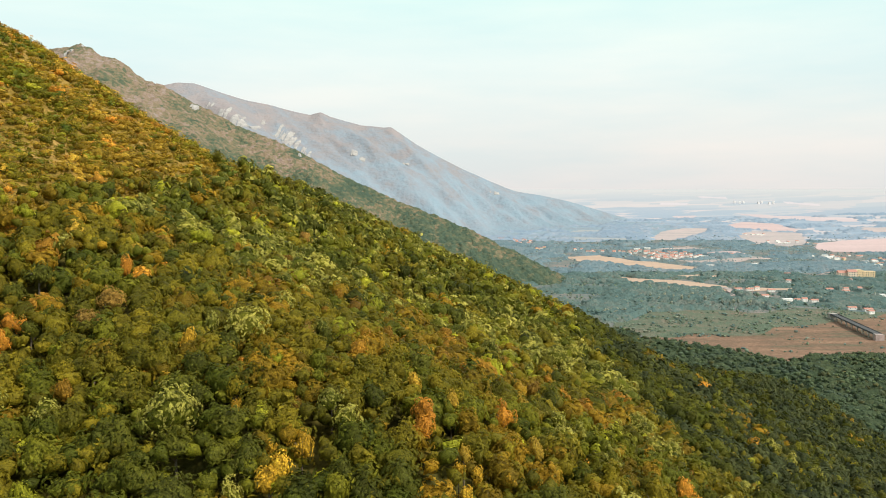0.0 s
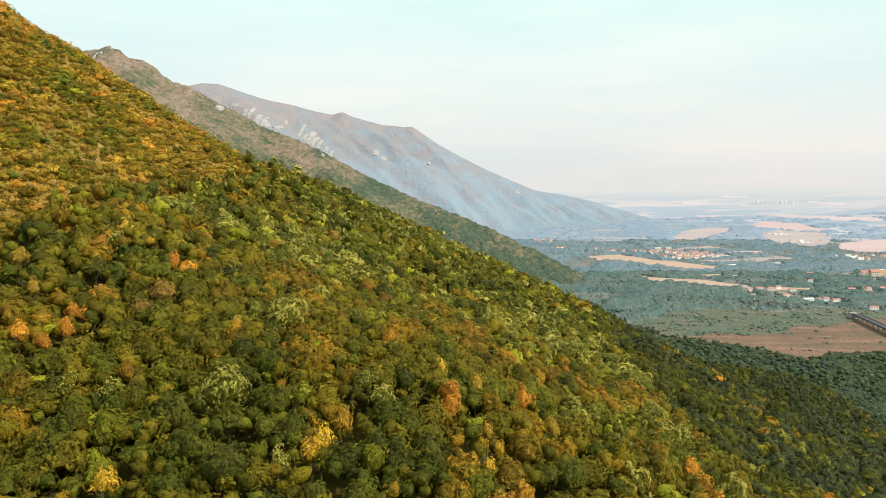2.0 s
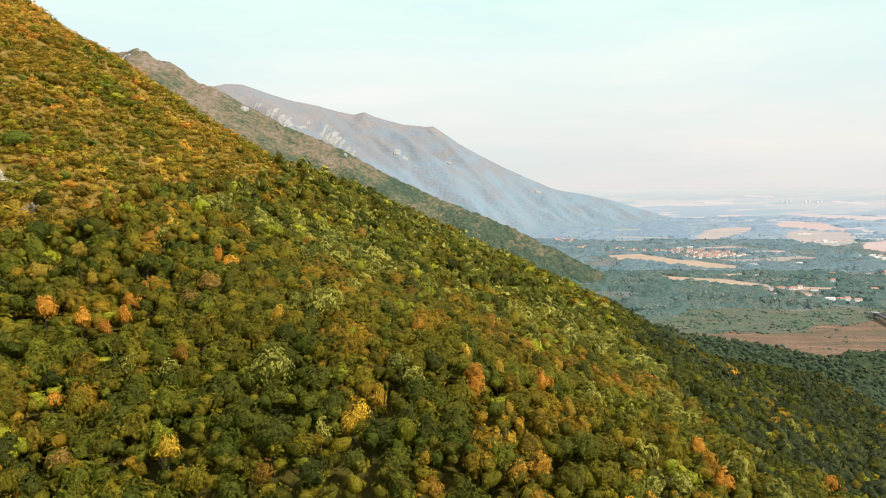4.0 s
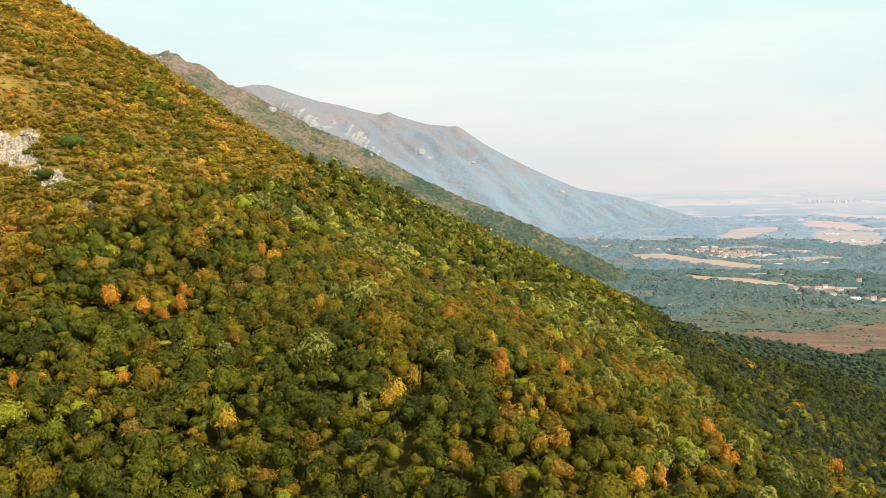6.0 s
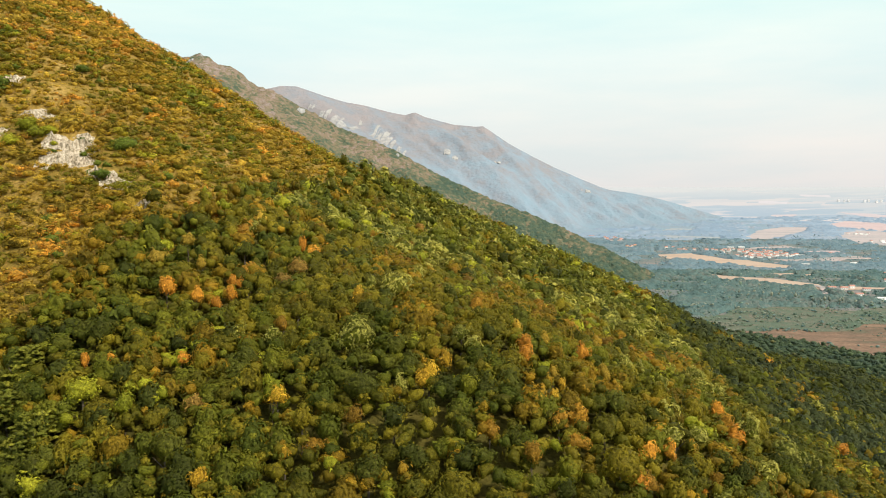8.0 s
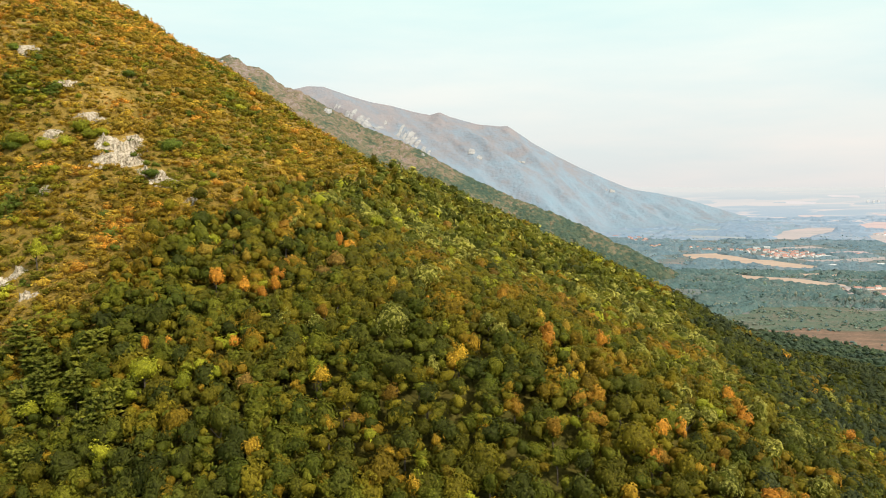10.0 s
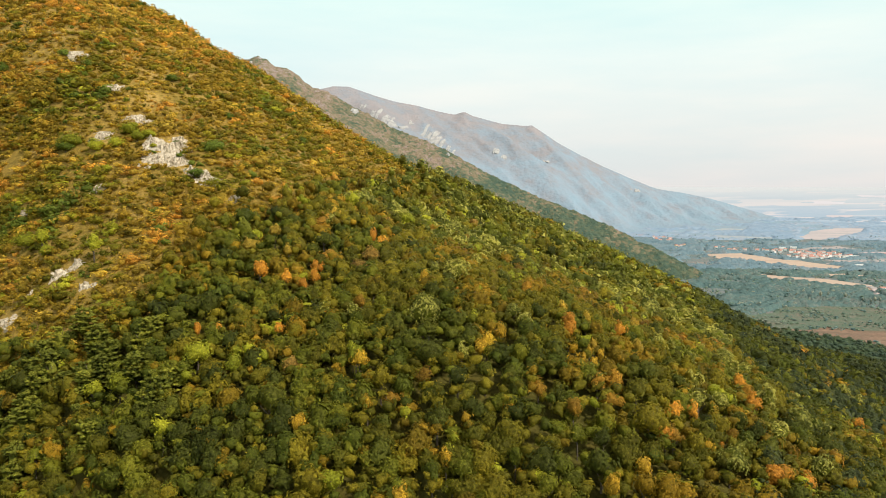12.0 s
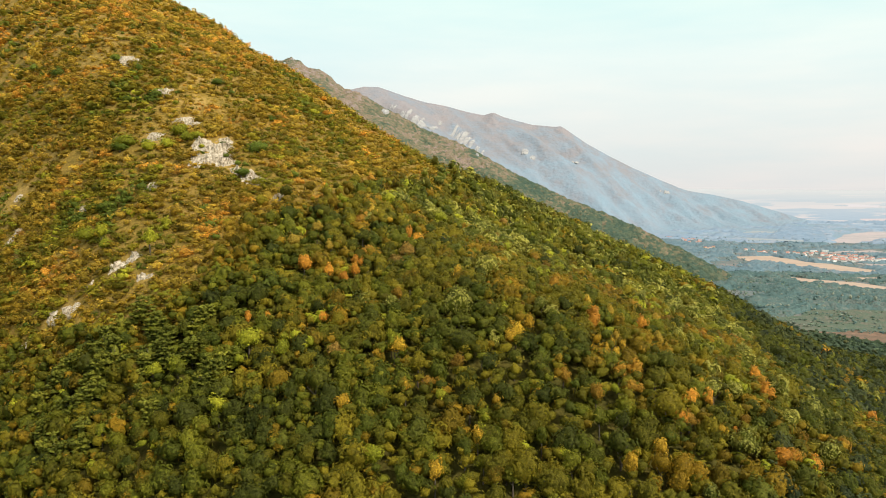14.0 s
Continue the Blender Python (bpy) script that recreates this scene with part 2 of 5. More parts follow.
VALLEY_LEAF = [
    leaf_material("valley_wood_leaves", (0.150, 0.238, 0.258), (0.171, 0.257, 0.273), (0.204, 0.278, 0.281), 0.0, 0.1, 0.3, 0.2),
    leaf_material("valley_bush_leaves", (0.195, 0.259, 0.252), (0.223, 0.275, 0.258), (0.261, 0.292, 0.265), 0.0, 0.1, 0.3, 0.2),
]
BARK = earth_material("bark", [(0.3, (0.09, 0.07, 0.05)), (0.7, (0.2, 0.16, 0.12))], 3, 20, 0.6, stretch=(1, 1, 0.2))
SLOPE = earth_material("slope_soil", [(0.3, (0.19, 0.130, 0.025)), (0.5, (0.27, 0.175, 0.036)), (0.72, (0.40, 0.26, 0.08))], 0.06, 0.9, 1.0, fine_tone=(0.5, 1.5))
LITTER = earth_material("leaf_litter", [(0.3, (0.062, 0.058, 0.012)), (0.5, (0.090, 0.078, 0.016)), (0.72, (0.125, 0.098, 0.020))], 0.1, 1.2, 1.0, fine_tone=(0.6, 1.4))
ROCK = earth_material("limestone", [(0.34, (0.17, 0.13, 0.075)), (0.46, (0.42, 0.345, 0.25)), (0.66, (0.66, 0.565, 0.445))], 0.7, 2.0, 1.0, stretch=(1, 1, 0.4), fine_tone=(0.5, 1.35))
# haze painted into ground and woods: bluer and paler from belt to far wood
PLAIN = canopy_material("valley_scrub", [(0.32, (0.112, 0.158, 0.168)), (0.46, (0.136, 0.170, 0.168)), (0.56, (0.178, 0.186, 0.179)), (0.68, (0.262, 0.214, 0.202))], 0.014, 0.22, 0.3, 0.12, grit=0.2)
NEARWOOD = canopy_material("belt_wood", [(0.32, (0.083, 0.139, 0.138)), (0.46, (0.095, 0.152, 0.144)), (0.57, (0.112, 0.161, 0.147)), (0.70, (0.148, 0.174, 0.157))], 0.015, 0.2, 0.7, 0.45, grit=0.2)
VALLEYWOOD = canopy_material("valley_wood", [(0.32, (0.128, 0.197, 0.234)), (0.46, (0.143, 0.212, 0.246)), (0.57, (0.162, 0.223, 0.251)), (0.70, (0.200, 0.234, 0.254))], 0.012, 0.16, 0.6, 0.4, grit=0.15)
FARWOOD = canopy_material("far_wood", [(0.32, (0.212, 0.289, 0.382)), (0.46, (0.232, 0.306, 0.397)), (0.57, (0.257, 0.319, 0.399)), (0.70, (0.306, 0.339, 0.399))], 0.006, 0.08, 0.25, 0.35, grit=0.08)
HILLWOOD = canopy_material("slope_wood", [(0.32, (0.060, 0.066, 0.006)), (0.46, (0.092, 0.092, 0.006)), (0.58, (0.135, 0.112, 0.007)), (0.74, (0.210, 0.130, 0.012))], 0.03, 0.28, 1.0, 0.25)
FOOTWOOD = canopy_material("foot_wood", [(0.32, (0.040, 0.062, 0.034)), (0.48, (0.048, 0.069, 0.036)), (0.60, (0.057, 0.077, 0.038)), (0.74, (0.073, 0.084, 0.040))], 0.02, 0.2, 0.6, 0.3)
SCRUBLAND = canopy_material("brown_scrubland", [(0.34, (0.098, 0.140, 0.100)), (0.48, (0.120, 0.146, 0.104)), (0.60, (0.150, 0.150, 0.112)), (0.72, (0.21, 0.17, 0.135))], 0.02, 0.25, 0.5, 0.3)
HEATH = earth_material("brown_heath", [(0.36, (0.120, 0.114, 0.076)), (0.46, (0.165, 0.114, 0.080)), (0.56, (0.215, 0.134, 0.094)), (0.7, (0.290, 0.190, 0.126))], 0.03, 0.2, stretch=(0.5, 2, 1), fine_tone=(0.65, 1.35))
STUBBLE = earth_material("stubble_field", [(0.3, (0.420, 0.305, 0.238)), (0.7, (0.510, 0.380, 0.302))], 0.01, 0.1, 0.2, stretch=(0.4, 3, 1), fine_tone=(0.9, 1.1))
# far fields have haze in their base colour, strongest near the horizon
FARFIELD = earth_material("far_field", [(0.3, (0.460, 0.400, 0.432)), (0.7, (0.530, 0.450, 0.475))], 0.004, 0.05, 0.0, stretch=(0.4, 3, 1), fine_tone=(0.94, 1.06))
HAZEFIELD = earth_material("hazed_horizon_field", [(0.3, (0.490, 0.465, 0.513)), (0.7, (0.530, 0.490, 0.529))], 0.004, 0.05, 0.0, stretch=(0.4, 3, 1), fine_tone=(0.97, 1.03))
PINKFIELD = earth_material("pink_field", [(0.3, (0.460, 0.355, 0.362)), (0.7, (0.560, 0.430, 0.432))], 0.006, 0.06, 0.0, stretch=(0.4, 3, 1), fine_tone=(0.9, 1.1))
DRYFIELD = earth_material("dry_field", [(0.35, (0.360, 0.335, 0.340)), (0.6, (0.470, 0.390, 0.389))], 0.009, 0.06, 0.0, stretch=(0.5, 2, 1), fine_tone=(0.9, 1.1))
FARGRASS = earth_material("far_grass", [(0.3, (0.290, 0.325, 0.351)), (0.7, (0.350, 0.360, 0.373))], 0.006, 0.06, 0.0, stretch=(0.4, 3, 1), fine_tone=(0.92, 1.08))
YARDS = earth_material("village_yards", [(0.36, (0.230, 0.265, 0.270)), (0.46, (0.330, 0.300, 0.292)), (0.54, (0.420, 0.335, 0.319)), (0.66, (0.500, 0.390, 0.373))], 0.02, 0.2, 0.1, stretch=(0.6, 1.6, 1))


def distance_material():
    """The far plain, a backdrop: bands of field and wood, with painted haze that pales them towards the horizon."""
    m, n, l, p = graph("far_plain", 1.0)
    p.inputs["Specular IOR Level"].default_value = 0.0
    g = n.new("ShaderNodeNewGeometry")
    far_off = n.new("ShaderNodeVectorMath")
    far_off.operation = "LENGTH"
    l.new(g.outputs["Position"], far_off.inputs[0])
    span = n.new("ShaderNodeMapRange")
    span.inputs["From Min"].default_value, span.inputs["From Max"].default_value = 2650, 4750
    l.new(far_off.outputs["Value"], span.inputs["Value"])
    place = n.new("ShaderNodeMapping")
    place.inputs["Scale"].default_value, place.inputs["Rotation"].default_value = (0.004, 0.009, 0.000), (0, 0, 0.25)
    l.new(g.outputs["Position"], place.inputs["Vector"])
    plots = n.new("ShaderNodeTexVoronoi")
    plots.inputs["Scale"].default_value = 1.0
    plots.distance = "CHEBYCHEV"
    l.new(place.outputs[0], plots.inputs["Vector"])
    crop = ramp_node(n, l, plots.outputs["Color"], [(0.30, (0.275, 0.350, 0.445)), (0.41, (0.315, 0.380, 0.464)), (0.49, (0.355, 0.398, 0.467)), (0.57, (0.415, 0.415, 0.464)), (0.72, (0.500, 0.452, 0.481))])
    broad = noise_node(n, l, 0.0032, 5, 0.6, (0.35, 2.6, 1))
    woods = ramp_node(n, l, broad.outputs[0], [(0.37, (0.000, 0.000, 0.000)), (0.45, (1.0, 1.0, 1.0))])
    ragged = noise_node(n, l, 0.009, 4, 0.6, (0.6, 1.5, 1))
    cover = woods.outputs[0]
    for cx, cy, wide, deep in ((1050, 4200, 330, 60), (650, 3620, 240, 130), (1000, 3600, 170, 220), (1250, 3300, 200, 90), (1850, 3350, 420, 130), (560, 3250, 110, 90), (1500, 4150, 160, 70), (2050, 3900, 260, 110), (820, 3250, 150, 100)):
        off = n.new("ShaderNodeVectorMath")
        off.operation = "SUBTRACT"
        off.inputs[1].default_value = (cx, cy, 0)
        l.new(g.outputs["Position"], off.inputs[0])
        size = n.new("ShaderNodeVectorMath")
        size.operation = "MULTIPLY"
        size.inputs[1].default_value = (1 / wide, 1 / deep, 0)
        l.new(off.outputs[0], size.inputs[0])
        long = n.new("ShaderNodeVectorMath")
        long.operation = "LENGTH"
        l.new(size.outputs[0], long.inputs[0])
        edge = n.new("ShaderNodeMath")
        edge.operation = "MULTIPLY_ADD"
        l.new(ragged.outputs[0], edge.inputs[0])
        edge.inputs[1].default_value = 2.4
        l.new(long.outputs["Value"], edge.inputs[2])
        spot = n.new("ShaderNodeMapRange")
        spot.inputs["From Min"].default_value, spot.inputs["From Max"].default_value = 1.95, 2.15
        l.new(edge.outputs[0], spot.inputs["Value"])
        least = n.new("ShaderNodeMath")
        least.operation = "MINIMUM"
        l.new(cover, least.inputs[0])
        l.new(spot.outputs[0], least.inputs[1])
        cover = least.outputs[0]
    bands = n.new("ShaderNodeMix")
    bands.data_type = "RGBA"
    l.new(cover, bands.inputs[0])
    speck = noise_node(n, l, 0.06, 3, 0.7, (0.6, 1.4, 1))
    l.new(ramp_node(n, l, speck.outputs[0], [(0.35, (0.250, 0.328, 0.430)), (0.65, (0.288, 0.358, 0.458))]).outputs[0], bands.inputs[6])
    l.new(crop.outputs[0], bands.inputs[7])
    # painted haze: the colours blend into pale blue-grey with distance
    haze_mix = ramp_node(n, l, span.outputs[0], [(0.0, (0.000, 0.000, 0.000)), (0.4, (0.160, 0.160, 0.173)), (0.75, (0.500, 0.500, 0.540)), (0.92, (0.820, 0.820, 0.886)), (1.0, (1.0, 1.0, 1.0))])
    l.new(mix_node(n, l, "MIX", haze_mix.outputs[0], bands.outputs[2], (0.470, 0.474, 0.506)), p.inputs["Base Color"])
    return m


DISTANCE = distance_material()
# haze painted into the mountain: bluer and paler towards its foot
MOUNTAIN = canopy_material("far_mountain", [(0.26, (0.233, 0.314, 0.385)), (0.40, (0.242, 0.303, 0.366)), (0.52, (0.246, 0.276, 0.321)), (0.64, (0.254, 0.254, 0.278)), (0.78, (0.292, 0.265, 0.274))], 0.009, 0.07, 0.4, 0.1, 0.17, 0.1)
# spur wood colours, with a little of the haze's blue added
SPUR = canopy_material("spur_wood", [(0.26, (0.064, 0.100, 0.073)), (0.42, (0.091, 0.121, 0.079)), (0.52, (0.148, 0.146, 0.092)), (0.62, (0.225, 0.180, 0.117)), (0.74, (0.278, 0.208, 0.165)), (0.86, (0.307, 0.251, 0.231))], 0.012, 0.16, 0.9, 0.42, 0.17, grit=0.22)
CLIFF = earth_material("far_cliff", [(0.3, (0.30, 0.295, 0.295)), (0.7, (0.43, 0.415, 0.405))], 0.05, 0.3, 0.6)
WHITEWALL = earth_material("white_plaster", [(0.3, (0.76, 0.74, 0.71)), (0.7, (0.88, 0.86, 0.84))], 0.1, 1.0, 0.1, fine_tone=(0.92, 1.06))
YELLOWWALL = earth_material("yellow_plaster", [(0.3, (0.78, 0.58, 0.36)), (0.7, (0.86, 0.67, 0.44))], 0.1, 1.0, 0.1, fine_tone=(0.92, 1.06))
PEACHWALL = earth_material("peach_plaster", [(0.3, (0.76, 0.60, 0.48)), (0.7, (0.86, 0.72, 0.60))], 0.1, 1.0, 0.1, fine_tone=(0.92, 1.06))
TOWERWALL = earth_material("pale_tower_plaster", [(0.3, (0.70, 0.66, 0.66)), (0.7, (0.78, 0.74, 0.73))], 0.1, 1.0, 0.1, fine_tone=(0.95, 1.05))
TILE = earth_material("clay_roof", [(0.3, (0.43, 0.225, 0.185)), (0.7, (0.53, 0.285, 0.235))], 0.1, 1.0, 0.2)
SHEET = earth_material("pale_sheet_roof", [(0.3, (0.62, 0.62, 0.62)), (0.7, (0.76, 0.75, 0.74))], 0.05, 0.8, 0.1, fine_tone=(0.92, 1.06))
CONCRETE = earth_material("concrete", [(0.3, (0.30, 0.29, 0.27)), (0.7, (0.42, 0.40, 0.37))], 0.1, 1.5, 0.2)
ASPHALT = earth_material("grey_deck", [(0.3, (0.075, 0.08, 0.088)), (0.7, (0.11, 0.115, 0.12))], 0.1, 1.0, 0.1)
GLASS = earth_material("dark_panes", [(0.3, (0.12, 0.13, 0.14)), (0.7, (0.18, 0.19, 0.2))], 0.5, 2.0, 0.0, 0.2)


# ---- the lie of the land ----
def brow_line(x):
    """How far out the slope runs before it bends down out of sight."""
    return np.where(x < 60, 440 - 0.5 * x, np.interp(x, [60, 110, 160, 230, 300, 360], [410, 412, 448, 535, 625, 680]))


def hill_top(x, y):
    """Height of the canopy over the wooded spur: three flanks rounded into each other, with swells and dips."""
    g = np.stack([124.0 + 0.676 * x + 1.233 * y, 158.9 - 0.44 * x + 0.039 * y, 93.2 - 0.023 * x + 0.623 * y])
    low = g.min(0)
    z = low - 14 * np.log(np.exp(-(g - low) / 14).sum(0))
    u = (y - brow_line(x)) / 25
    z = z - 8 * np.logaddexp(0, u)
    for a, b, s, h in SWELLS:
        z = z + h * np.exp(-((x - a) ** 2 + (y - b) ** 2) / (2 * s * s))
    gully = 40 - np.where(x < -150, 0.5, 0.2) * (x + 150)
    return np.logaddexp(z / 9, gully / 9) * 9


SWELLS = [(-340, 560, 80, -13.6), (-260, 480, 80, 16.0), (-200, 330, 80, 7.3), (-110, 290, 80, -10.9), (-30, 380, 70, -1.1), (0, 280, 80, -3.9), (60, 400, 70, 5.3), (110, 330, 70, -1.3), (150, 400, 70, 6.3), (-60, 190, 70, 2.3), (40, 170, 70, 2.0)]
SWELLS += [(-160, 210, 70, -5.0), (-270, 290, 80, 3.9), (100, 210, 80, 3.7), (-330, 400, 80, 4.6), (0, 100, 60, 0.9), (155, 410, 50, -14.0), (-430, 650, 80, 21.0), (-210, 540, 50, -11.0), (-160, 490, 40, -21.5), (-110, 445, 40, -1.5), (-5, 128, 35, 4.5), (60, 120, 55, 2.5), (-120, 105, 40, 3.5), (-45, 125, 30, 2.0), (-92, 148, 28, -5.0)]


def wooded(x, y):
    """1 where tall trees stand, 0 on the open upper slope of low scrub."""
    edge = np.interp(y, [60, 100, 130, 200, 350, 450, 600], [-175, -150, -138, -118, -98, -90, -60])
    low = 108 + 0.35 * (-135 - x)
    return 1 / (1 + np.exp(-np.maximum((x - edge) / 14, np.where(x < -120, (low - y) / 7, -99))))


def hill(x, y):
    """Height of the soil under the trees."""
    x, y = np.asarray(x, float), np.asarray(y, float)
    return hill_top(x, y) - 1.2 - 5.6 * wooded(x, y)


def plain(x, y):
    """The valley floor: level, and dished up far out to meet the horizon."""
    r = np.hypot(x, y)
    far = np.clip((r - 2600) / 2200, 0, 1)
    return np.where(r > 2600, 209.4 - r * ((209.4 - LEVEL) / 2600) * (1 - far), LEVEL)


def swirl(x, y, size, seed=0.0):
    return np.array([noise.fractal((a / size + seed, b / size, seed), 0.8, 2.1, 4) for a, b in zip(np.ravel(x), np.ravel(y))]).reshape(np.shape(x))


def sheet(name, V, nu, nv, material, label, category, smooth=True):
    """A grid of nu x nv places as one mesh."""
    i = np.arange(nu * nv).reshape(nu, nv)
    F = np.stack([i[:-1, :-1], i[1:, :-1], i[1:, 1:], i[:-1, 1:]], -1).reshape(-1, 4)
    me = bpy.data.meshes.new(name)
    me.from_pydata(V.reshape(-1, 3).tolist(), [], F.tolist())
    me.materials.append(material)
    if smooth:
        me.polygons.foreach_set("use_smooth", [True] * len(me.polygons))
    me.update()
    return tagged(new(name, me), label, category, kind="structure")


def polar(radii, turns):
    r, a = np.meshgrid(radii, turns, indexing="ij")
    return r * np.sin(a), r * np.cos(a)


turns = np.linspace(0, 2 * math.pi, 181)
gx, gy = polar(np.array([1, 150, 300, 500, 700, 900, 1200, 1500, 1900, 2300, 2620.0]), -turns)
sheet("ground", np.stack([gx, gy, plain(gx, gy) - 0.3], -1), *gx.shape, PLAIN, "level valley floor with brown and green scrub", "ground")
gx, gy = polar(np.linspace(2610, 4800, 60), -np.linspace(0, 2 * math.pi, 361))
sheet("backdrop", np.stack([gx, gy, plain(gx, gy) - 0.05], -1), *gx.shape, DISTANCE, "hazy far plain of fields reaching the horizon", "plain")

hx, hy = np.meshgrid(np.arange(-900, 520, 7.0), np.arange(-500, 1000, 7.0), indexing="ij")
hz = hill(hx, hy) + 1.2 * swirl(hx, hy, 26) + 0.5 * swirl(hx, hy, 7, 3)
sheet("hillside", np.stack([hx, hy, np.maximum(hz, LEVEL - 14)], -1), *hx.shape, SLOPE, "steep hillside soil under autumn woods and scrub", "hillside")
land = bpy.data.objects["hillside"].data
land.materials.append(LITTER)
land.polygons.foreach_set("material_index", (wooded(hx[:-1, :-1] + 3.5, hy[:-1, :-1] + 3.5) > 0.5).astype(np.int32).ravel())


def ridge(name, crest, near, back, slope, rough, material, label, n_along=260, n_across=60, canopy=0.0, toe=0.0):
    """A mountain side that falls from its crest line to the valley, with gullies that run down it."""
    c = np.array(crest, float)
    s = np.concatenate([[0], np.cumsum(np.hypot(*np.diff(c[:, :2], axis=0).T))])
    u = np.linspace(0, s[-1], n_along)
    cx, cy, cz = (np.interp(u, s, c[:, k]) for k in range(3))
    v = np.concatenate([-np.linspace(1, 0, 12, endpoint=False) ** 1.5 * back, np.linspace(0, 1, n_across) ** 1.6 * near])
    U, Vv = np.meshgrid(np.arange(n_along), v, indexing="ij")
    x = cx[U] + 0.18 * Vv
    y = cy[U] - Vv
    calm = np.convolve(np.pad(cz, 20, mode="edge"), np.ones(41) / 41, mode="valid")
    blend = np.clip(np.abs(Vv) / 220, 0, 1)
    crown_z = cz[U] * (1 - blend) + calm[U] * blend
    fall = np.where(Vv > 0, slope * Vv, -0.7 * Vv)
    d = np.abs(Vv)
    spread = np.clip(d / 250, 0, 1)
    gull = np.array([noise.ridged_multi_fractal((a / 300, b / 1400, 1.7), 0.9, 2.0, 4, 1.0, 2.0) for a, b in zip(u[U].ravel() - 0.55 * Vv.ravel(), Vv.ravel())]).reshape(U.shape)
    z = crown_z - fall + rough * (gull - 1.1) * spread + rough * 0.1 * swirl(x, y, 60, 5) * np.clip(d / 60, 0.15, 1)
    if canopy:
        z += canopy * (swirl(x, y, 10, 7) + 0.3)
    if toe:
        over = z - plain(x, y)
        eased = np.where(over < toe, toe * np.exp((np.maximum(over, -400) - toe) / toe), over)
        z = plain(x, y) + over + (eased - over) * np.clip(Vv / 150, 0, 1)
    z = np.maximum(z, plain(x, y) - 25)
    ob = sheet(name, np.stack([x, y, z], -1), *U.shape, material, label, "mountain")
    return ob, (x, y, z, Vv)


SPUR_CREST = [(-1142, 1545, 537), (-818, 1548, 480), (-779, 1550, 491), (-751, 1551, 493), (-725, 1552, 501), (-701, 1552, 489), (-684, 1552, 476), (-656, 1552, 471), (-634, 1552, 459), (-617, 1551, 442), (-595, 1551, 428), (-560, 1549, 417), (-492, 1545, 380), (-411, 1535, 337), (-318, 1521, 300), (-249, 1507, 265), (-180, 1490, 229), (-91, 1462, 189), (1, 1427, 154), (59, 1401, 132), (99, 1382, 110), (148, 1355, 89), (212, 1315, 56), (251, 1308, 29)]
MOUNTAIN_CREST = [(-1751, 2740, 629), (-1227, 2869, 578), (-1143, 2924, 601), (-1073, 2966, 611), (-1028, 2992, 625), (-971, 3023, 625), (-914, 3053, 606), (-866, 3077, 590), (-786, 3114, 568), (-713, 3145, 556), (-595, 3191, 527), (-551, 3206, 520), (-511, 3220, 533), (-472, 3232, 514), (-416, 3250, 499), (-346, 3269, 482), (-251, 3293, 474), (-223, 3300, 477), (-180, 3310, 449), (-107, 3324, 399), (-9, 3341, 346), (90, 3355, 297), (190, 3366, 253), (290, 3374, 211), (330, 3388, 199), (440, 3392, 182), (550, 3385, 158), (660, 3370, 125), (770, 3345, 92), (860, 3320, 66)]
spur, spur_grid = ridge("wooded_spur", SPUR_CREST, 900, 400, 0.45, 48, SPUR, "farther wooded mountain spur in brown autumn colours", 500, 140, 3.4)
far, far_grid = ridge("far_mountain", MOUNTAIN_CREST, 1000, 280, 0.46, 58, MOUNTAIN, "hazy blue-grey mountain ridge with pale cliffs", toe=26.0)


# ---- foliage shapes ----
def ico(level):
    bm = bmesh.new()
    bmesh.ops.create_icosphere(bm, subdivisions=level, radius=1)
    V = np.array([v.co[:] for v in bm.verts])
    F = np.array([[v.index for v in f.verts] for f in bm.faces])
    bm.free()
    return V, F


ICO = {k: ico(k) for k in (1, 2, 3)}


def unit(v):
    return v / np.linalg.norm(v, axis=-1, keepdims=True)


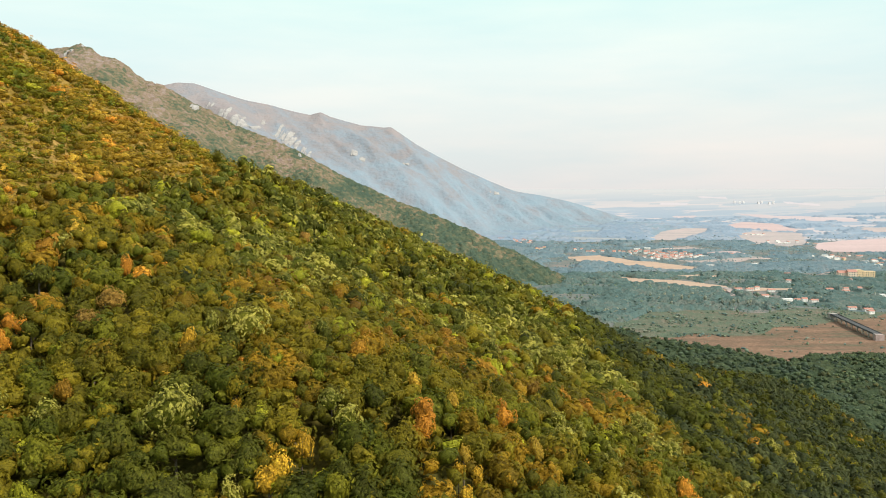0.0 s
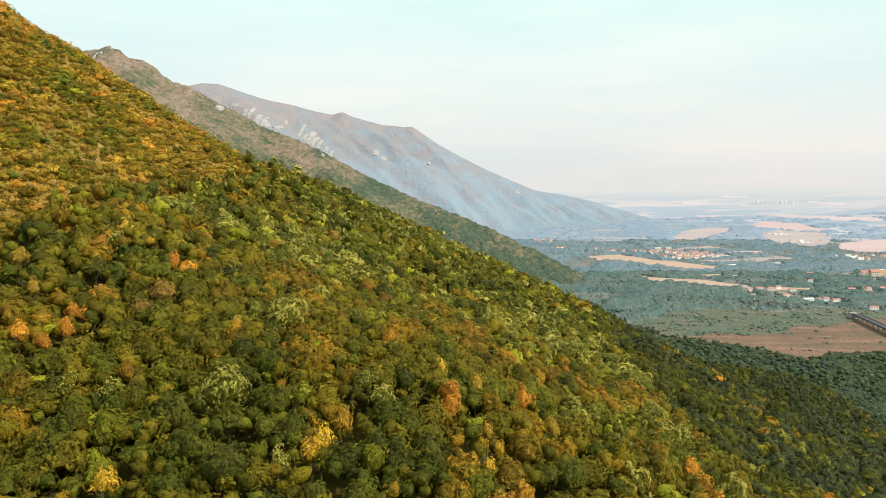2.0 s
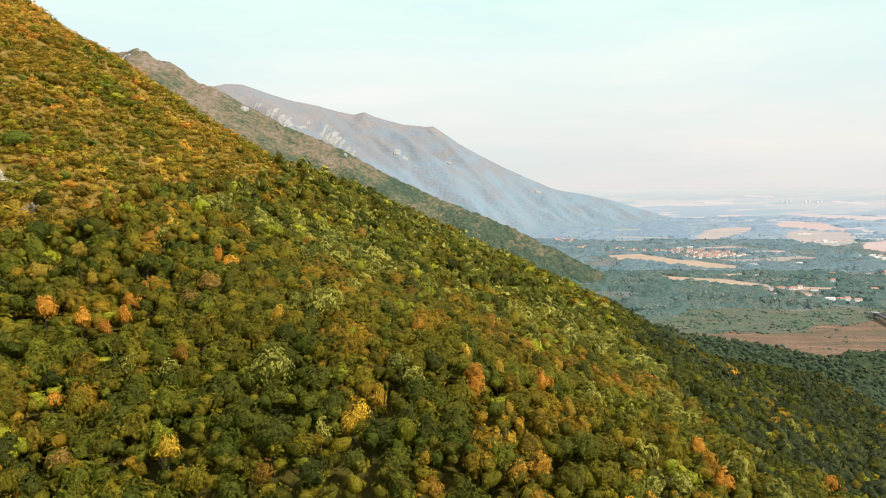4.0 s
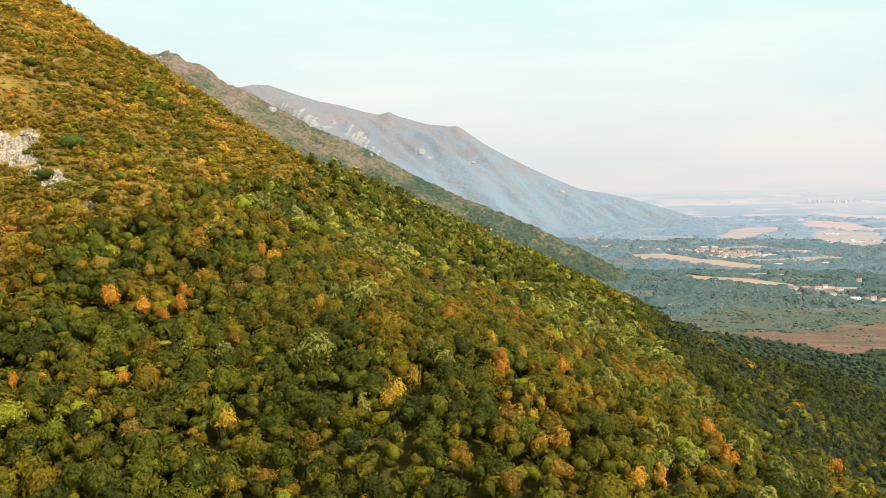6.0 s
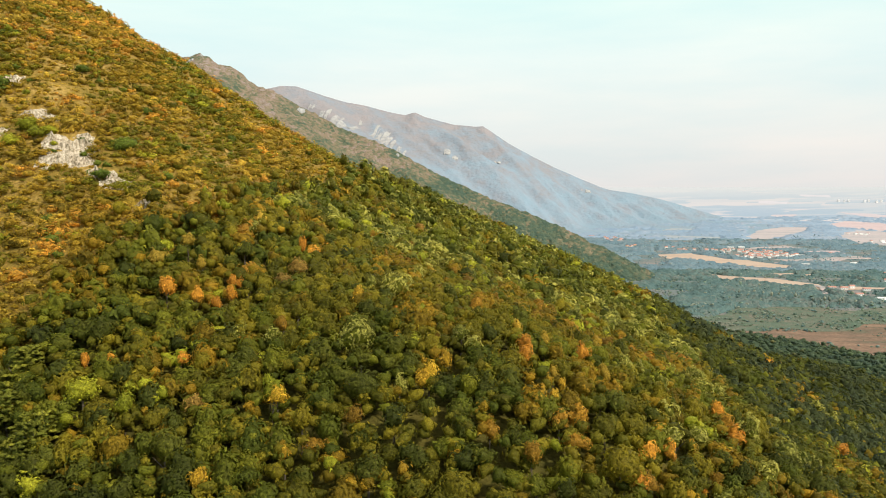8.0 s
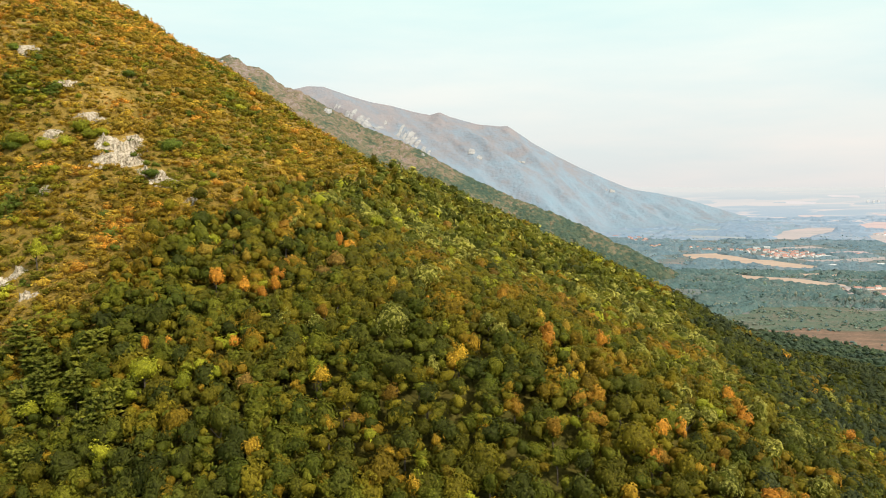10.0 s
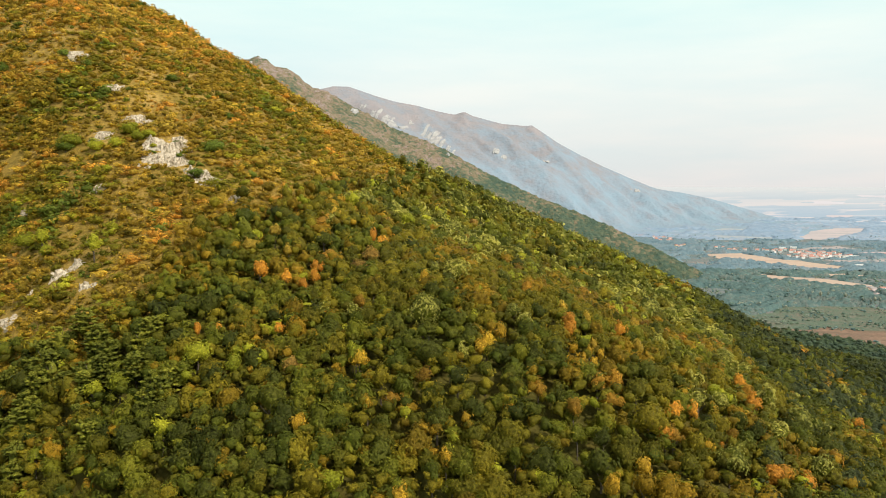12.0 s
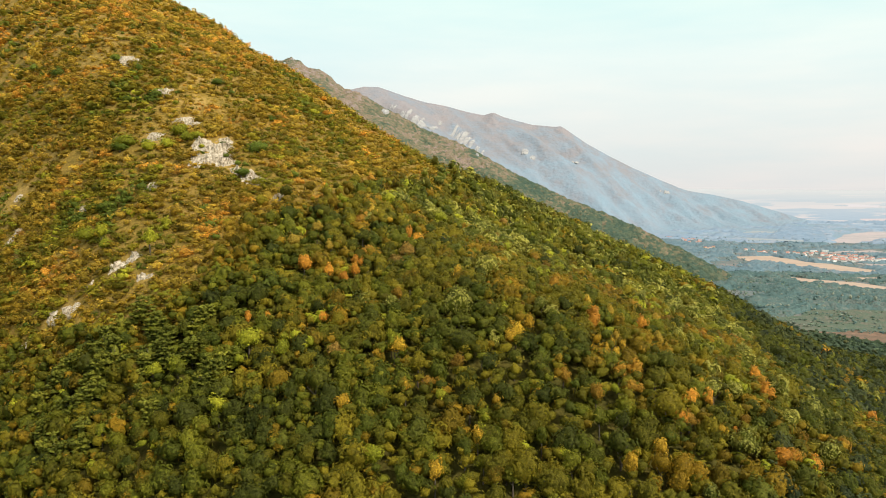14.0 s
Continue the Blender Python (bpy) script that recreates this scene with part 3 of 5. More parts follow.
def crown_shape(lobes, sprays, size, level, tall=0.85, loose=0.16, points=6, shrink=0.86):
    """A domed, lobed crown of radius 1 with its middle at the origin: a closed core, then star-shaped leaf sprays that stand off its lobes."""
    d = unit(rng.normal(size=(lobes, 3)))
    d[:, 2] = np.abs(d[:, 2]) * 1.1 - 0.35
    c = np.vstack([[0, 0, 0], d * rng.uniform(0.45, 0.78, (lobes, 1))]) * (rng.uniform(0.75, 1.2), rng.uniform(0.75, 1.2), tall * rng.uniform(0.85, 1.35)) + rng.normal(size=(lobes + 1, 3)) * (0.09, 0.09, 0.05)
    big = 0.44 if lobes < 12 else 0.35
    r = np.concatenate([[0.5], rng.uniform(0.19, big, lobes)])
    V, F = ICO[level]
    dot = V @ c.T
    under = r ** 2 - (c ** 2).sum(1) + dot ** 2
    reach = np.where(under > 0, dot + np.sqrt(np.maximum(under, 0)), 0.3).max(1)
    core = V * (reach * shrink * rng.uniform(0.9, 1.02, len(V)))[:, None]
    if not sprays:
        return core, F
    k = rng.choice(lobes + 1, sprays * 5, p=r ** 2 / (r ** 2).sum())
    n = unit(rng.normal(size=(sprays * 5, 3)) + (0, 0, 0.35))
    at = c[k] + n * (r[k] * rng.uniform(0.86, 1 + loose, sprays * 5))[:, None]
    within = (np.linalg.norm(at[:, None] - c[None], axis=2) < r[None] * 0.84).any(1)
    keep = np.flatnonzero(~within & (at[:, 2] > -0.5))[:sprays]
    at = at[keep]
    n = unit(n[keep] * 0.8 + unit(at) * 0.6 + rng.normal(size=(len(keep), 3)) * 0.24 + (0, 0, 0.15))
    t = unit(np.cross(n, rng.normal(size=n.shape)))
    b = np.cross(n, t)
    w = (size * rng.uniform(0.55, 1.4, len(keep)))[:, None]
    fan = [at + n * w * 0.25]
    for j in range(points):
        a = 6.2832 * (j + rng.uniform(-0.3, 0.3, (len(keep), 1))) / points
        out = w * rng.uniform(0.85, 1.35, (len(keep), 1)) * (1.0 if j % 2 else 0.5)
        fan.append(at + t * np.cos(a) * out + b * np.sin(a) * out - n * out * rng.uniform(0.0, 0.4, (len(keep), 1)))
    q = np.stack(fan, 1).reshape(-1, 3)
    tri = np.array([[0, 1 + j, 1 + (j + 1) % points] for j in range(points)])
    i = len(core) + (points + 1) * np.arange(len(keep))[:, None, None]
    return np.vstack([core, q]), np.vstack([F, (i + tri).reshape(-1, 3)])


def pine_shape():
    """A spreading pine of height 1: uneven shelves of flat, feathered boughs round a straight stem, open below, rounded at the top."""
    ring = np.arange(7) * 0.8976
    core = [np.stack([w * np.cos(ring), w * np.sin(ring), np.full(7, h)], 1) * rng.uniform(0.8, 1.2, (7, 1)) ** (1, 1, 0) for w, h in ((0.05, 0.34), (0.11, 0.46), (0.10, 0.68), (0.06, 0.86), (0.005, 0.95))]
    vs, count = core, 35
    fs = [np.array([[7 * i + a, 7 * i + (a + 1) % 7, 7 * i + 7 + a] if up else [7 * i + (a + 1) % 7, 7 * i + 7 + (a + 1) % 7, 7 * i + 7 + a] for i in range(4) for a in range(7) for up in (True, False)])]
    shelves = np.sort(rng.uniform(0.36, 0.97, 9))
    for k in range(110):
        h = shelves[int(rng.integers(0, 9))] + rng.uniform(-0.015, 0.015)
        out = 0.30 * (1.0 - ((h - 0.5) / 0.52) ** 2 * (1 if h > 0.5 else 2.5)) ** 0.6 * rng.uniform(0.4, 1.15) + 0.04
        a = rng.uniform(0, 6.28)
        w = 0.07 * rng.uniform(0.6, 1.4)
        lift = rng.uniform(-0.01, 0.05)
        dx, dy = math.cos(a), math.sin(a)
        i = 0.35 * out
        q = np.array([[i * dx, i * dy, h], [0.75 * out * dx - w * dy, 0.75 * out * dy + w * dx, h + lift - 0.02], [out * dx, out * dy, h + lift], [0.75 * out * dx + w * dy, 0.75 * out * dy - w * dx, h + lift - 0.02], [0.7 * out * dx, 0.7 * out * dy, h + lift + 0.035]])
        vs.append(q)
        fs.append(np.array([[0, 1, 4], [1, 2, 4], [2, 3, 4], [3, 0, 4], [0, 3, 1], [1, 3, 2]]) + count)
        count += 5
    return np.vstack(vs), np.vstack(fs)


NEAR = [crown_shape(15, 250, 0.098, 2, 0.95, 0.14, 4, 0.85) for _ in range(10)]
MIDDLE = [crown_shape(12, 62, 0.165, 2, 0.9, 0.14, 4, 0.87) for _ in range(9)]
REMOTE = [crown_shape(10, 30, 0.22, 1, 0.85, 0.14, 4, 0.86) for _ in range(7)]
SHRUB = [crown_shape(7, 22, 0.2, 1, 0.72, 0.35, 4, 0.72) for _ in range(8)]
TUFT = [crown_shape(6, 11, 0.27, 1, 0.72, 0.28, 4, 0.74) for _ in range(7)]
BUSH = [crown_shape(5, 3, 0.4, 1, 0.7, 0.2, 4, 0.78) for _ in range(6)]
GRAND = [crown_shape(24, 460, 0.075, 2, 0.9, 0.16, 4, 0.86) for _ in range(5)]
THICK = [crown_shape(7, 16, 0.19, 1, 0.8, 0.14, 4, 0.85) for _ in range(6)]
CLUMP = [crown_shape(7, 5, 0.34, 1, 0.9, 0.15, 4, 0.84) for _ in range(7)]
DOT = [crown_shape(4, 0, 0, 1) for _ in range(5)]
CORE = len(ICO[2][1])
PINE = [pine_shape() for _ in range(4)]


def fill(me, V, F, mats, index=None, tree=None):
    """Hands arrays of places, triangles, material slots and tones to a mesh."""
    me.vertices.add(len(V))
    me.vertices.foreach_set("co", V.astype(np.float32).ravel())
    me.loops.add(F.size)
    me.loops.foreach_set("vertex_index", F.astype(np.int32).ravel())
    me.polygons.add(len(F))
    me.polygons.foreach_set("loop_start", np.arange(0, F.size, 3, dtype=np.int32))
    for m in mats:
        me.materials.append(m)
    if index is not None:
        me.polygons.foreach_set("material_index", index.astype(np.int32))
    if tree is not None:
        me.attributes.new("tree", "FLOAT", "POINT").data.foreach_set("value", tree.astype(np.float32))
    me.update(calc_edges=True)
    return me


def thicket(name, shapes, places, mats, label, category, smooth=False):
    """Many plants joined as one stuff object. places: rows of x, y, z, radius, height factor, material slot."""
    P = np.asarray(places, float)
    pick = rng.integers(0, len(shapes), len(P))
    vs, fs, ms, ts, count = [], [], [], [], 0
    for k, (V, F) in enumerate(shapes):
        q = P[pick == k]
        a = rng.uniform(0, 6.283, len(q))
        ca, sa = np.cos(a)[:, None], np.sin(a)[:, None]
        x = (V[:, 0] * ca - V[:, 1] * sa) * q[:, 3:4] + q[:, 0:1]
        y = (V[:, 0] * sa + V[:, 1] * ca) * q[:, 3:4] * rng.uniform(0.85, 1.15, (len(q), 1)) + q[:, 1:2]
        z = V[:, 2] * q[:, 3:4] * q[:, 4:5] + q[:, 2:3]
        vs.append(np.stack([x, y, z], -1).reshape(-1, 3))
        fs.append((F[None] + (count + len(V) * np.arange(len(q)))[:, None, None]).reshape(-1, 3))
        slot = np.repeat(q[:, 5:6], len(F), 1)
        # silver crowns keep a green inside, which doubles as shade between pale sprays
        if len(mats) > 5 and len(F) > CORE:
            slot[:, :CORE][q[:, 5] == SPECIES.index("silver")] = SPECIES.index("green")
        ms.append(slot.ravel())
        ts.append(np.repeat(rng.random(len(q)), len(V)))
        count += len(V) * len(q)
    me = fill(bpy.data.meshes.new(name), np.vstack(vs), np.vstack(fs), mats, np.concatenate(ms), np.concatenate(ts))
    if smooth:
        me.polygons.foreach_set("use_smooth", [True] * len(me.polygons))
    return tagged(new(name, me), label, category, kind="stuff")


def jitter(x0, x1, y0, y1, step):
    """Places on a shaken grid."""
    x, y = np.meshgrid(np.arange(x0, x1, step), np.arange(y0, y1, step))
    x, y = x.ravel() + rng.uniform(-0.48, 0.48, x.size) * step, y.ravel() + rng.uniform(-0.48, 0.48, x.size) * step
    return x, y


# ---- single trees that stand out, and the nearest of the wood ----
SINGLES = {
    "orange": [(-96, 145, 2.2), (-89, 143, 2.0), (-87, 148, 1.8), (-89, 155, 1.8), (-88, 157, 1.2), (-77, 185, 1.8), (-73, 184, 2.6), (-73, 199, 1.3), (-38, 143, 1.3), (-3, 132, 2.5), (12, 147, 1.6), (47, 141, 2.2), (18, 196, 1.4), (28, 142, 1.0), (-113, 117, 1.5), (-107, 118, 1.5), (-88, 118, 1.8), (-106, 147, 3.2), (-3, 128, 2.6), (12, 141, 1.9), (21, 94, 2.9), (24, 104, 2.5), (48, 127, 2.8), (35, 100, 1.1), (46, 92, 3.4), (91, 174, 2.6), (118, 338, 3.1), (29, 107, 1.9), (54, 95, 2.6)],
    "bronze": [(-13, 188, 2.0), (2, 214, 2.8), (-17, 155, 2.3), (-55, 267, 3.0), (-68, 251, 2.0), (6, 198, 1.3), (-31, 225, 2.2), (-30, 195, 1.6), (-17, 171, 2.0), (0, 257, 2.9), (6, 213, 2.1), (-45, 137, 0.9), (-66, 131, 2.0), (-55, 138, 1.1), (-57, 312, 2.5), (48, 137, 2.6), (8, 101, 3.1), (5, 106, 2.6), (38, 103, 1.7), (53, 104, 1.7), (-10, 100, 2.3), (101, 240, 2.8), (-1, 95, 2.5), (-40, 100, 2.6), (-47, 93, 2.5), (23, 95, 3.0), (48, 94, 2.6), (65, 114, 2.5)],
    "yellow": [(-50, 148, 1.9), (3, 121, 1.3), (6, 120, 1.3), (-27, 118, 1.4), (-65, 251, 2.4), (-35, 127, 1.3), (-25, 113, 2.5), (-22, 117, 1.9), (-59, 105, 3.0), (15, 83, 2.5), (4, 114, 1.5), (-26, 111, 2.4), (35, 112, 1.5), (-53, 92, 1.7), (-69, 85, 2.5), (-39, 69, 2.3), (-30, 78, 1.8), (8, 76, 2.5)],
    "straw": [(-102, 162, 1.9), (17, 132, 2.0), (-111, 172, 2.6), (17, 156, 1.6), (4, 125, 1.3), (2, 140, 1.7), (-26, 140, 1.7), (-5, 144, 1.7)],
    "tan": [(-73, 166, 3.6), (-29, 161, 1.8), (-58, 322, 3.1), (-78, 103, 2.6), (-76, 159, 3.5)],
    "silver": [(-45, 122, 4.9), (-41, 158, 5.1), (-39, 185, 3.1), (-19, 129, 2.4), (-26, 164, 2.3), (32, 253, 4.5), (37, 247, 4.4), (52, 260, 4.2), (49, 279, 4.0), (14, 222, 3.6), (48, 165, 3.6), (52, 198, 3.6), (25, 157, 2.1), (28, 151, 1.8), (25, 214, 2.4), (40, 170, 2.0), (-51, 336, 3.7), (-41, 234, 2.5), (-46, 221, 2.9), (-25, 242, 2.7), (-15, 221, 1.8), (23, 294, 3.8), (31, 287, 3.7), (-48, 157, 1.8), (-67, 126, 2.8), (-77, 128, 2.2), (-16, 126, 2.7), (-31, 108, 1.8), (31, 113, 3.5), (37, 118, 3.0), (53, 134, 3.8), (52, 114, 3.5), (36, 93, 4.0), (69, 134, 2.4), (109, 244, 3.3), (112, 238, 3.0), (115, 227, 2.9), (51, 186, 3.2), (56, 179, 3.1), (59, 104, 3.3), (33, 143, 2.4), (24, 144, 3.1), (57, 276, 3.2), (26, 73, 2.4)],
    "olive": [(-15, 129, 2.2), (21, 119, 3.1), (38, 132, 2.5), (-83, 135, 2.3), (-57, 139, 2.4), (-64, 137, 2.6), (-36, 131, 1.6), (18, 96, 4.9), (15, 107, 3.7), (-34, 106, 2.1), (26, 87, 3.6), (-51, 98, 2.9), (-6, 85, 3.1)],
    "dark": [(-45, 137, 3.1), (-41, 143, 2.9), (-42, 117, 3.3), (15, 117, 3.0), (-12, 134, 2.8), (41, 199, 3.9), (25, 172, 2.6), (-94, 165, 2.8), (-93, 174, 3.2), (-34, 143, 1.9), (-24, 158, 1.8), (-45, 182, 3.0), (-27, 286, 3.7), (-16, 324, 4.1), (-84, 153, 2.1), (13, 206, 2.7), (63, 269, 4.3), (67, 243, 3.5), (-31, 100, 3.5), (-40, 107, 4.5), (-24, 103, 2.6), (-91, 124, 2.4), (-79, 91, 4.0), (18, 117, 3.6), (6, 88, 2.6), (45, 108, 2.8), (27, 119, 2.4), (-133, 113, 2.7), (-89, 132, 2.4), (32, 102, 2.8), (-113, 125, 3.8), (-34, 88, 3.7), (73, 106, 3.0)],
    "rust": [(13, 135, 1.2), (21, 135, 0.9), (5, 172, 1.4), (29, 206, 1.7), (-25, 129, 1.3)],
    "lime": [(-108, 107, 4.1), (-95, 103, 2.8), (-129, 101, 3.5), (-137, 101, 2.9), (-204, 167, 3.4), (-174, 156, 3.6), (-62, 109, 1.9), (-107, 86, 2.9), (-149, 91, 2.5), (-56, 72, 3.2), (-60, 105, 2.7)],
}
LIME_BUSH = [(-190, 224, 2.2), (-199, 226, 4.6), (-205, 230, 5.2), (-206, 220, 5.0), (-196, 231, 4.2), (-229, 221, 6.8), (-214, 217, 4.6), (-215, 174, 6.4), (-201, 166, 4.4), (-181, 164, 2.8), (-222, 254, 2.7), (-248, 203, 2.9), (-201, 205, 3.1)]
GREEN_BUSH = [(-182, 229, 2.6), (-176, 221, 2.0), (-168, 217, 2.4), (-187, 219, 1.6), (-166, 234, 6.0), (-161, 207, 4.3), (-260, 279, 4.0), (-219, 291, 4.4), (-285, 293, 4.2), (-231, 219, 4.4), (-330, 301, 5.1), (-142, 222, 3.5), (-151, 308, 3.8), (-180, 280, 3.6), (-370, 329, 4.9)]
WORDS = {
    "bronze": "broadleaf tree with a bronze autumn crown", "deep": "broadleaf tree with a deep bluish green crown", "green": "broadleaf tree with a full green crown", "dark": "broadleaf tree with a dense dark green crown", "olive": "broadleaf tree with an olive green crown turning yellow",
    "ochre": "broadleaf tree with an ochre autumn crown", "rust": "broadleaf tree with a rusty brown autumn crown", "orange": "small tree with a bright orange autumn crown",
    "yellow": "tree with a golden yellow autumn crown", "silver": "large rounded tree with a pale silvery green crown", "lime": "tree with a bright yellow-green crown", "fresh": "bushy tree with a fresh green crown", "tan": "tree with a dry tan brown crown", "amber": "small tree with an amber autumn crown", "straw": "small tree with a straw yellow crown",
}


def stem_mesh():
    """A tapered trunk with four limbs that spread into the crown; height 1, its foot at the origin."""
    bm = bmesh.new()

    def limb(a, b, ra, rb):
        a, b = Vector(a), Vector(b)
        turn = (b - a).to_track_quat("Z", "Y").to_matrix().to_4x4()
        made = bmesh.ops.create_cone(bm, segments=6, radius1=ra, radius2=rb, depth=(b - a).length, cap_ends=False)
        bmesh.ops.transform(bm, matrix=Matrix.Translation((a + b) / 2) @ turn, verts=made["verts"])

    limb((0, 0, -0.15), (0.02, 0.01, 0.5), 0.035, 0.024)
    limb((0.02, 0.01, 0.5), (0, 0.03, 0.85), 0.024, 0.008)
    for k in range(4):
        a = 1.57 * k + 0.4
        limb((0.02, 0.01, 0.38 + 0.05 * k), (0.25 * math.cos(a), 0.25 * math.sin(a), 0.62 + 0.06 * k), 0.016, 0.006)
    me = bpy.data.meshes.new("trunk")
    bm.to_mesh(me)
    bm.free()
    me.materials.append(BARK)
    return me


STEM = stem_mesh()
models = {}


def tree_model(kind, variant, shapes):
    """One tree, 1 in crown radius: an Empty at its foot with trunk and crown. Built once for each kind and variant."""
    if (kind, variant, len(shapes)) not in models:
        base = new("broadleaf_tree")
        base.empty_display_size = 0.5
        tagged(base, WORDS[kind] + " on the slope", "tree", "trees of the wooded slope")
        stem = new("trunk", STEM)
        stem.parent, stem.scale = base, (2.2, 2.2, 2.2)
        V, F = shapes[variant]
        # silver: green inner leaves, darker to stand for shade in the gaps
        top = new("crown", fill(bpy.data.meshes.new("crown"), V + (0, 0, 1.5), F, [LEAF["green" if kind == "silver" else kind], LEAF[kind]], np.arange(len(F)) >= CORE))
        top.parent = base
        models[(kind, variant, len(shapes))] = [base, False]
    return models[(kind, variant, len(shapes))]


def plant(kind, x, y, radius, sink=0.0, tall=1.1):
    shapes = GRAND if radius > 4.6 else NEAR
    entry = tree_model(kind, int(rng.integers(0, len(shapes))), shapes)
    z = float(hill(x, y)) - sink
    m = pose(x, y, z, 0, 0, rng.uniform(0, 360)) @ Matrix.Diagonal((radius, radius, radius * tall * rng.uniform(0.92, 1.15), 1))
    if not entry[1]:
        entry[0].matrix_basis = m
        entry[1] = True
        return entry[0]
    ob = copy_thing(entry[0], Matrix())
    ob.matrix_basis = m
    return ob


taken = []
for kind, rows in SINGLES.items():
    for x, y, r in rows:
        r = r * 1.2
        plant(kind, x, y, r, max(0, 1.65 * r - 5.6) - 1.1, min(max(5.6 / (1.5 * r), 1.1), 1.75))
        taken.append((x, y, r))
for kind, rows in (("lime", LIME_BUSH), ("fresh", GREEN_BUSH)):
    for x, y, r in rows:
        plant(kind, x, y, r * 1.05, r * 0.85, 0.8)
        taken.append((x, y, r * 0.7))


OUTCROPS = [(-191, 227, 5.6), (-183, 225, 7.4), (-183, 235, 4.7), (-183, 215, 5.8), (-175, 216, 3.7), (-164, 213, 3.6), (-155, 208, 3.6), (-160, 212, 2.3), (-211, 242, 3.7), (-204, 241, 2.6), (-218, 227, 3.9), (-274, 291, 4.6), (-281, 295, 2.7), (-234, 263, 3.3), (-139, 199, 2.4), (-291, 221, 2.6), (-198, 195, 2.0), (-231, 192, 1.5), (-231, 203, 1.8), (-200, 145, 3.1), (-211, 146, 2.9), (-188, 154, 2.9), (-182, 157, 2.2), (-171, 146, 1.7), (-198, 152, 1.6), (-222, 143, 2.0), (-224, 137, 1.7), (-277, 198, 2.1), (-205, 147, 1.8), (-167, 145, 1.3), (-275, 201, 1.6)]
taken += [(x, y, r * 1.2 + 1.5) for x, y, r in OUTCROPS]


def free(x, y, grow=0.72):
    ok = np.ones(len(x), bool)
    for a, b, r in taken:
        ok &= np.hypot(x - a, y - b) > r * grow + 1.2
    return ok


def in_pines(x, y):
    return (((x + 152) / 46) ** 2 + ((y - 107 + 0.12 * (x + 150)) / 17) ** 2 < 1 + 0.5 * swirl(x, y, 15, 9)) & (swirl(x, y, 13, 21) > 0.02)


def seen(x, y):
    """The wedge of slope that lies open to the valley side."""
    return (x > -(y + 109) * 0.96 - 25) & (x < 0.6 * y + 30) & (y < brow_line(x) + 38) & (y > 46 - 0.12 * np.minimum(x, 0) * (x < -60))


def choose(x, y, table):
    """A kind for each place: patches of like trees, with strays between."""
    kinds = [k for k, _ in table]
    share = np.cumsum([w for _, w in table])
    patch = np.clip(0.5 + 0.7 * swirl(x, y, 34, 2) + 0.4 * swirl(x, y, 10, 4), 0, 0.999)
    v = np.where(rng.random(len(x)) < 0.68, patch, rng.random(len(x))) * share[-1]
    return np.array([SPECIES.index(kinds[k]) for k in np.searchsorted(share, v)])


WOOD = [("dark", 0.05), ("green", 0.17), ("olive", 0.42), ("ochre", 0.24), ("rust", 0.06), ("silver", 0.04), ("lime", 0.02)]
BROW = [("dark", 0.04), ("green", 0.26), ("silver", 0.30), ("olive", 0.25), ("lime", 0.10), ("ochre", 0.05)]
RIGHT = [("deep", 0.28), ("dark", 0.44), ("green", 0.18), ("silver", 0.06), ("olive", 0.04)]
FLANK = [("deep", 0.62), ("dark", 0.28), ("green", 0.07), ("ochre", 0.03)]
SCRUB = [("fresh", 0.06), ("lime", 0.07), ("olive", 0.29), ("ochre", 0.27), ("straw", 0.26), ("amber", 0.05)]
UNDER = [("green", 0.28), ("olive", 0.50), ("ochre", 0.18), ("lime", 0.04)]
LOWER = [("dark", 0.23), ("green", 0.25), ("olive", 0.36), ("ochre", 0.12), ("silver", 0.02), ("lime", 0.02)]
HIGH = [("fresh", 0.05), ("green", 0.04), ("olive", 0.17), ("straw", 0.26), ("ochre", 0.22), ("amber", 0.26)]
BROWN = [("green", 0.10), ("olive", 0.30), ("ochre", 0.38), ("bronze", 0.16), ("rust", 0.06)]

x, y = jitter(-300, 330, 45, 640, 5.0)
ok = seen(x, y) & (wooded(x, y) > rng.random(len(x)) * 0.6 + 0.2) & free(x, y, 0.95) & (~in_pines(x, y) | (rng.random(len(x)) < 0.3)) & (hill(x, y) > LEVEL + 5)
x, y = x[ok], y[ok]
kind = choose(x, y, WOOD)
margin = (wooded(x, y) < 0.8) | ((wooded(x, y) < 0.96) & (y > 118) & (rng.random(len(x)) < 0.6))
kind[margin] = choose(x[margin], y[margin], [("dark", 0.06), ("green", 0.26), ("olive", 0.40), ("straw", 0.05), ("ochre", 0.18), ("amber", 0.02), ("lime", 0.03)])
lower = y < 122 + 20 * rng.random(len(x))
kind[lower] = choose(x[lower], y[lower], LOWER)
dim = (y < 120 + 20 * (x < -40)) & (x < -5)
kind[dim] = choose(x[dim], y[dim], [("dark", 0.30), ("green", 0.32), ("olive", 0.32), ("ochre", 0.06)])
brow = (y > 230) & (y < 480) & (x > -110) & (x < 85)
kind[brow] = choose(x[brow], y[brow], BROW)
right = (x > 62 + 0.0 * y) & (y > 130)
kind[right] = choose(x[right], y[right], RIGHT)
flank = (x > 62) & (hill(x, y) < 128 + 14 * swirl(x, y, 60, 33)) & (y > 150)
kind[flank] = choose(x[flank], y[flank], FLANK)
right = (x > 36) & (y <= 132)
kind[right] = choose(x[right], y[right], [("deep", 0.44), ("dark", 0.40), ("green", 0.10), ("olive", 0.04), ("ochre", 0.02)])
hollow = np.abs(x - np.interp(y, [60, 90, 230, 260], [25, 18, -8, -12])) < 9 + 5 * swirl(x, y, 25, 31)
hollow &= (y < 250)
kind[hollow] = choose(x[hollow], y[hollow], BROWN)
